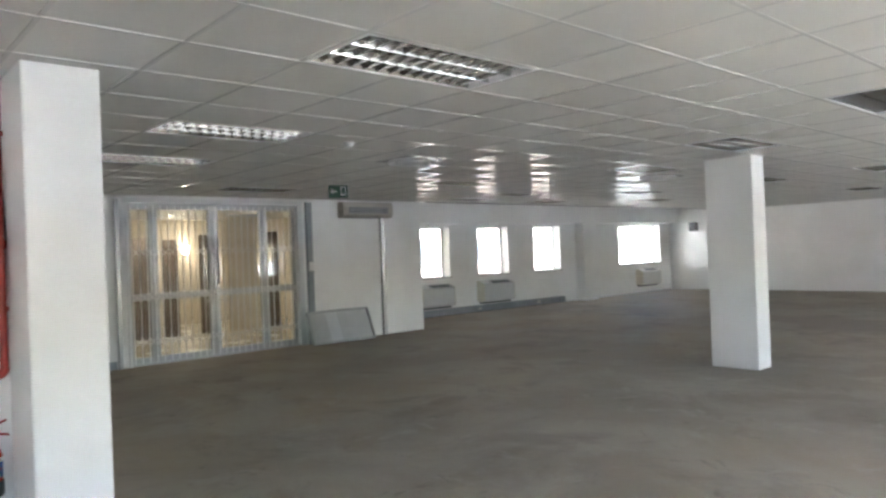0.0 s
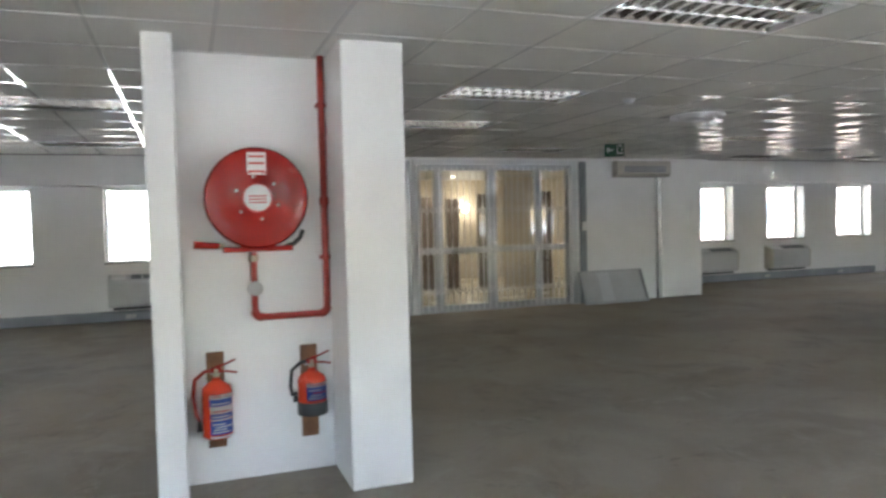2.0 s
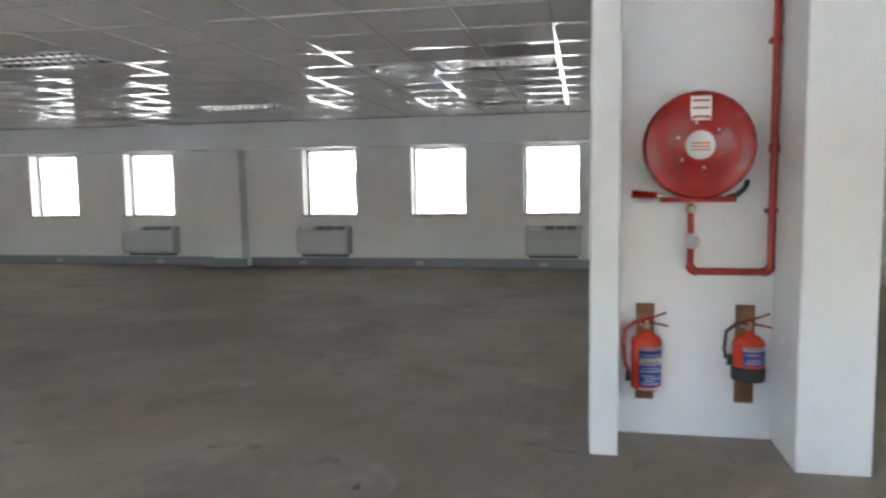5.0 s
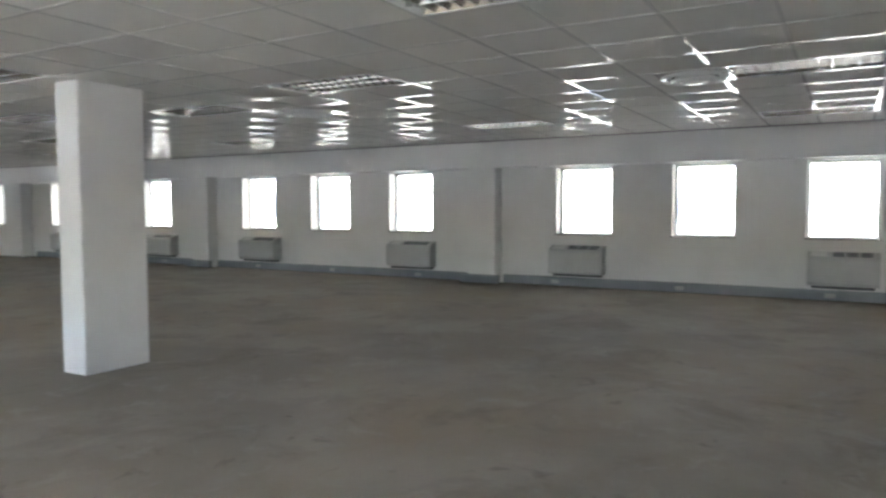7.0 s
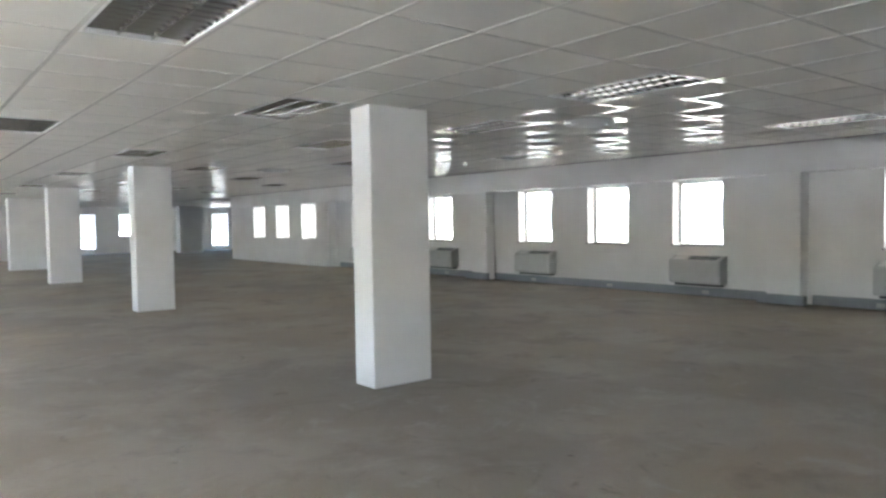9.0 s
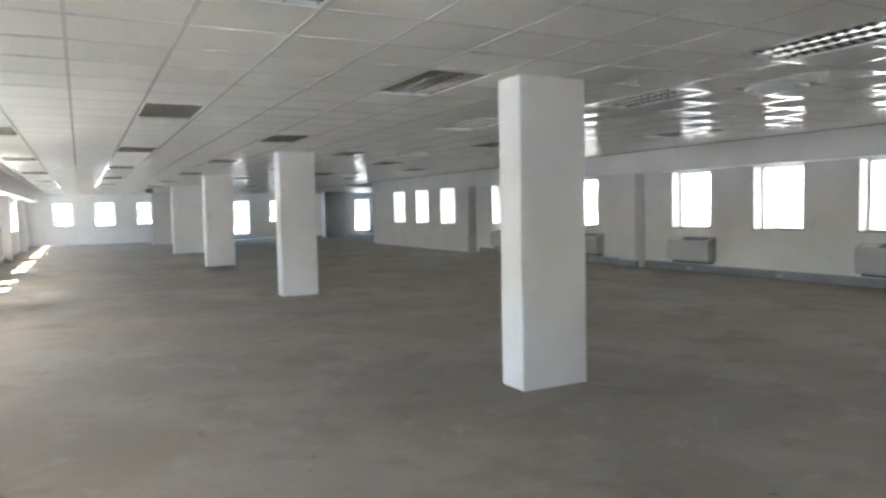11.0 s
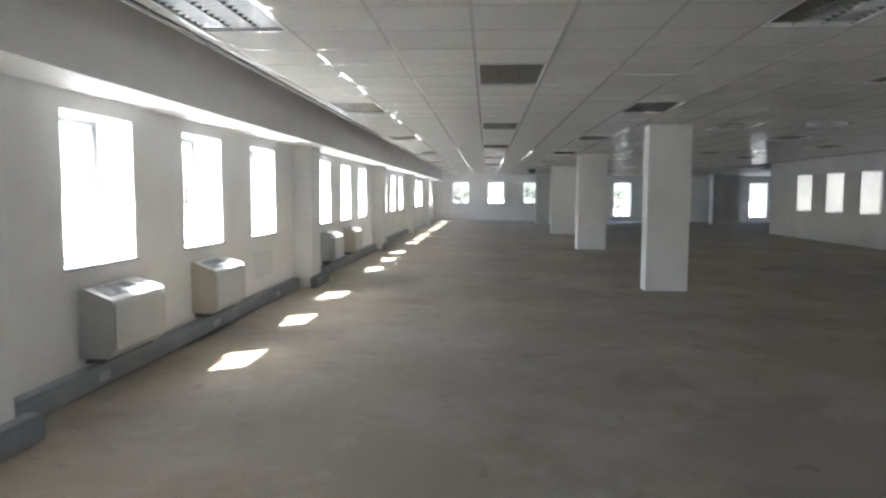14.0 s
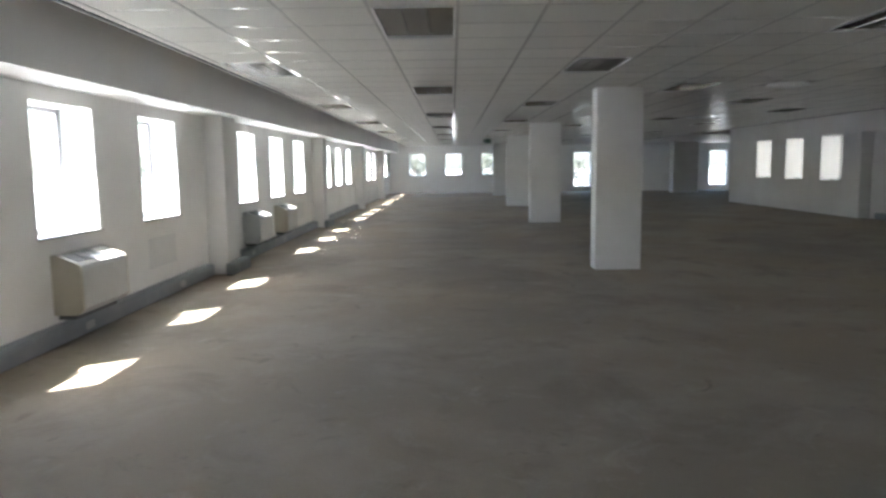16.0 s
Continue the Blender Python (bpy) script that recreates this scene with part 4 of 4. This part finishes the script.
def building(x0, x1, y0, y1, top_z, face, material, label):
    b = thing("building", label, "building")
    part("wall", boxes(((x0, y0, -4.0), (x1, y1, top_z))), material, b)
    part("roof", boxes(((x0 - 0.3, y0 - 0.3, top_z), (x1 + 0.3, y1 + 0.3, top_z + 0.35))), M_FACADE, b)
    xf = x0 if face < 0 else x1
    y = y0 + 2
    while y < y1 - 2.5:
        for z in (-2.2, 0.9, 4.0, 7.1, 10.2):
            if z + 1.4 < top_z:
                w = part("window", boxes(((xf - 0.03, y, z), (xf + 0.05, y + 1.3, z + 1.4))), M_FRAME, b)
                part("pane", boxes(((xf + face * 0.05 - 0.01, y + 0.08, z + 0.08), (xf + face * 0.06 + 0.01, y + 1.22, z + 1.32))), M_PANE_DARK, w)
        y += 4.2


building(34, 46, -8, 64, 13.5, -1, M_FACADE, "pale rendered building across the street")
building(32, 44, -42, -12, 7.5, -1, M_FACADE_RED, "red and cream building across the street")


def tree(x, y, h, seed):
    rng = random.Random(seed)
    top = thing("tree", "bushy green tree outside the windows", "tree", pose(x, y, -4.0), "trees outside")
    bm = bmesh.new()
    put_cyl(bm, (0, 0, 0), (0.1, 0, h * 0.5), 0.22, 0.13, 10)
    for n in range(7):
        a = n * 0.9 + rng.random()
        put_cyl(bm, (0.1, 0, h * (0.32 + 0.025 * n)), (math.cos(a) * h * 0.25, math.sin(a) * h * 0.25, h * (0.62 + 0.04 * n)), 0.07, 0.02, 7)
    part("trunk", bm, M_BARK, top)
    verts, faces = [], []
    for n in range(2600):
        d = Vector((rng.gauss(0, 1), rng.gauss(0, 1), rng.gauss(0, 1))).normalized() * (rng.random() ** 0.4)
        p = Vector((d.x * h * 0.33, d.y * h * 0.33, h * 0.68 + d.z * h * 0.3))
        if noise.noise(p * 0.9) < -0.08:
            continue
        u = Vector((rng.gauss(0, 1), rng.gauss(0, 1), rng.gauss(0, 1))).normalized()
        v = u.orthogonal().normalized()
        s = rng.uniform(0.08, 0.17)
        i = len(verts)
        verts.extend([tuple(p + u * s), tuple(p + v * s * 0.5), tuple(p - u * s), tuple(p - v * s * 0.5)])
        faces.append((i, i + 1, i + 2, i + 3))
    me = bpy.data.meshes.new("crown")
    me.from_pydata(verts, [], faces)
    me.materials.append(M_LEAF)
    crown = new("crown", me)
    crown.parent = top


for n, (x, y, h) in enumerate(((-0.5, 52.0, 7.5), (5.2, 50.5, 7.2), (9.6, 51.5, 7.0), (18.5, 56.0, 8.0), (-24.0, 62.0, 7.5))):
    tree(x, y, h, 20 + n)


def canopy(x0, x1, y0, y1, z0, z1):
    """A forecourt canopy with an arched grey roof, a blue fascia and posts."""
    c = thing("forecourt_canopy", "grey arched canopy roof with a blue fascia on posts", "canopy")
    n = 10
    arch = [(x0 + (x1 - x0) * k / n, z0 + (z1 - z0) * math.sin(math.pi * k / n)) for k in range(n + 1)]
    part("roof", extrude_profile(arch + [(x1, z0 - 0.15), (x0, z0 - 0.15)], y0, y1), M_CANOPY, c, smooth=True)
    part("fascia", boxes(((x0 - 0.15, y0 - 0.15, z0 - 1.2), (x1 + 0.15, y1 + 0.15, z0 - 0.155)), bevel=0.05), M_CANOPY_BLUE, c, "blue fascia board")
    for x in (x0 + 0.5, x1 - 0.5):
        for y in (y0 + 0.6, y1 - 0.6):
            part("post", put_cyl(bmesh.new(), (x, y, -4.0), (x, y, z0 - 1.2), 0.12, seg=14), M_WHITE_METAL, c, smooth=True)


def parked_car(x, y, turn, paint, label):
    car = thing("parked_car", label, "car", pose(x, y, -4.0, 0, 0, turn), "parked cars")
    body = [(-2.1, 0.3), (2.1, 0.3), (2.12, 0.62), (1.95, 0.82), (1.0, 0.92), (-1.75, 0.95), (-2.1, 0.85), (-2.15, 0.55)]
    cabin = [(1.0, 0.90), (0.35, 1.40), (-1.1, 1.43), (-1.75, 0.93)]
    part("body", extrude_profile(body, -0.85, 0.85), paint, car)
    part("cabin", extrude_profile(cabin, -0.72, 0.72), paint, car)
    for sy in (-1, 1):
        glass = [(0.80, 0.95), (0.30, 1.34), (-1.05, 1.37), (-1.55, 0.97)]
        part("side_window", extrude_profile(glass, sy * 0.722, sy * 0.73), M_PANE_DARK, car, "dark side window")
        for wx in (-1.3, 1.35):
            w = part("wheel", put_cyl(bmesh.new(), (wx, sy * 0.66, 0.31), (wx, sy * 0.87, 0.31), 0.31, seg=20), M_RUBBER, car, smooth=True)
            part("rim", put_cyl(bmesh.new(), (wx, sy * 0.872, 0.31), (wx, sy * 0.885, 0.31), 0.19, seg=16), M_ALU, w, smooth=True)


canopy(-28.0, -22.0, 24.0, 38.2, 1.75, 4.2)
parked_car(-35.0, 55.0, 60, M_CANOPY_BLUE, "blue car parked on the paving outside")
parked_car(-39.5, 58.0, 60, M_LABEL_W, "white car parked on the paving outside")
parked_car(-31.0, 52.5, 60, M_LABEL_W, "white car parked on the paving outside")
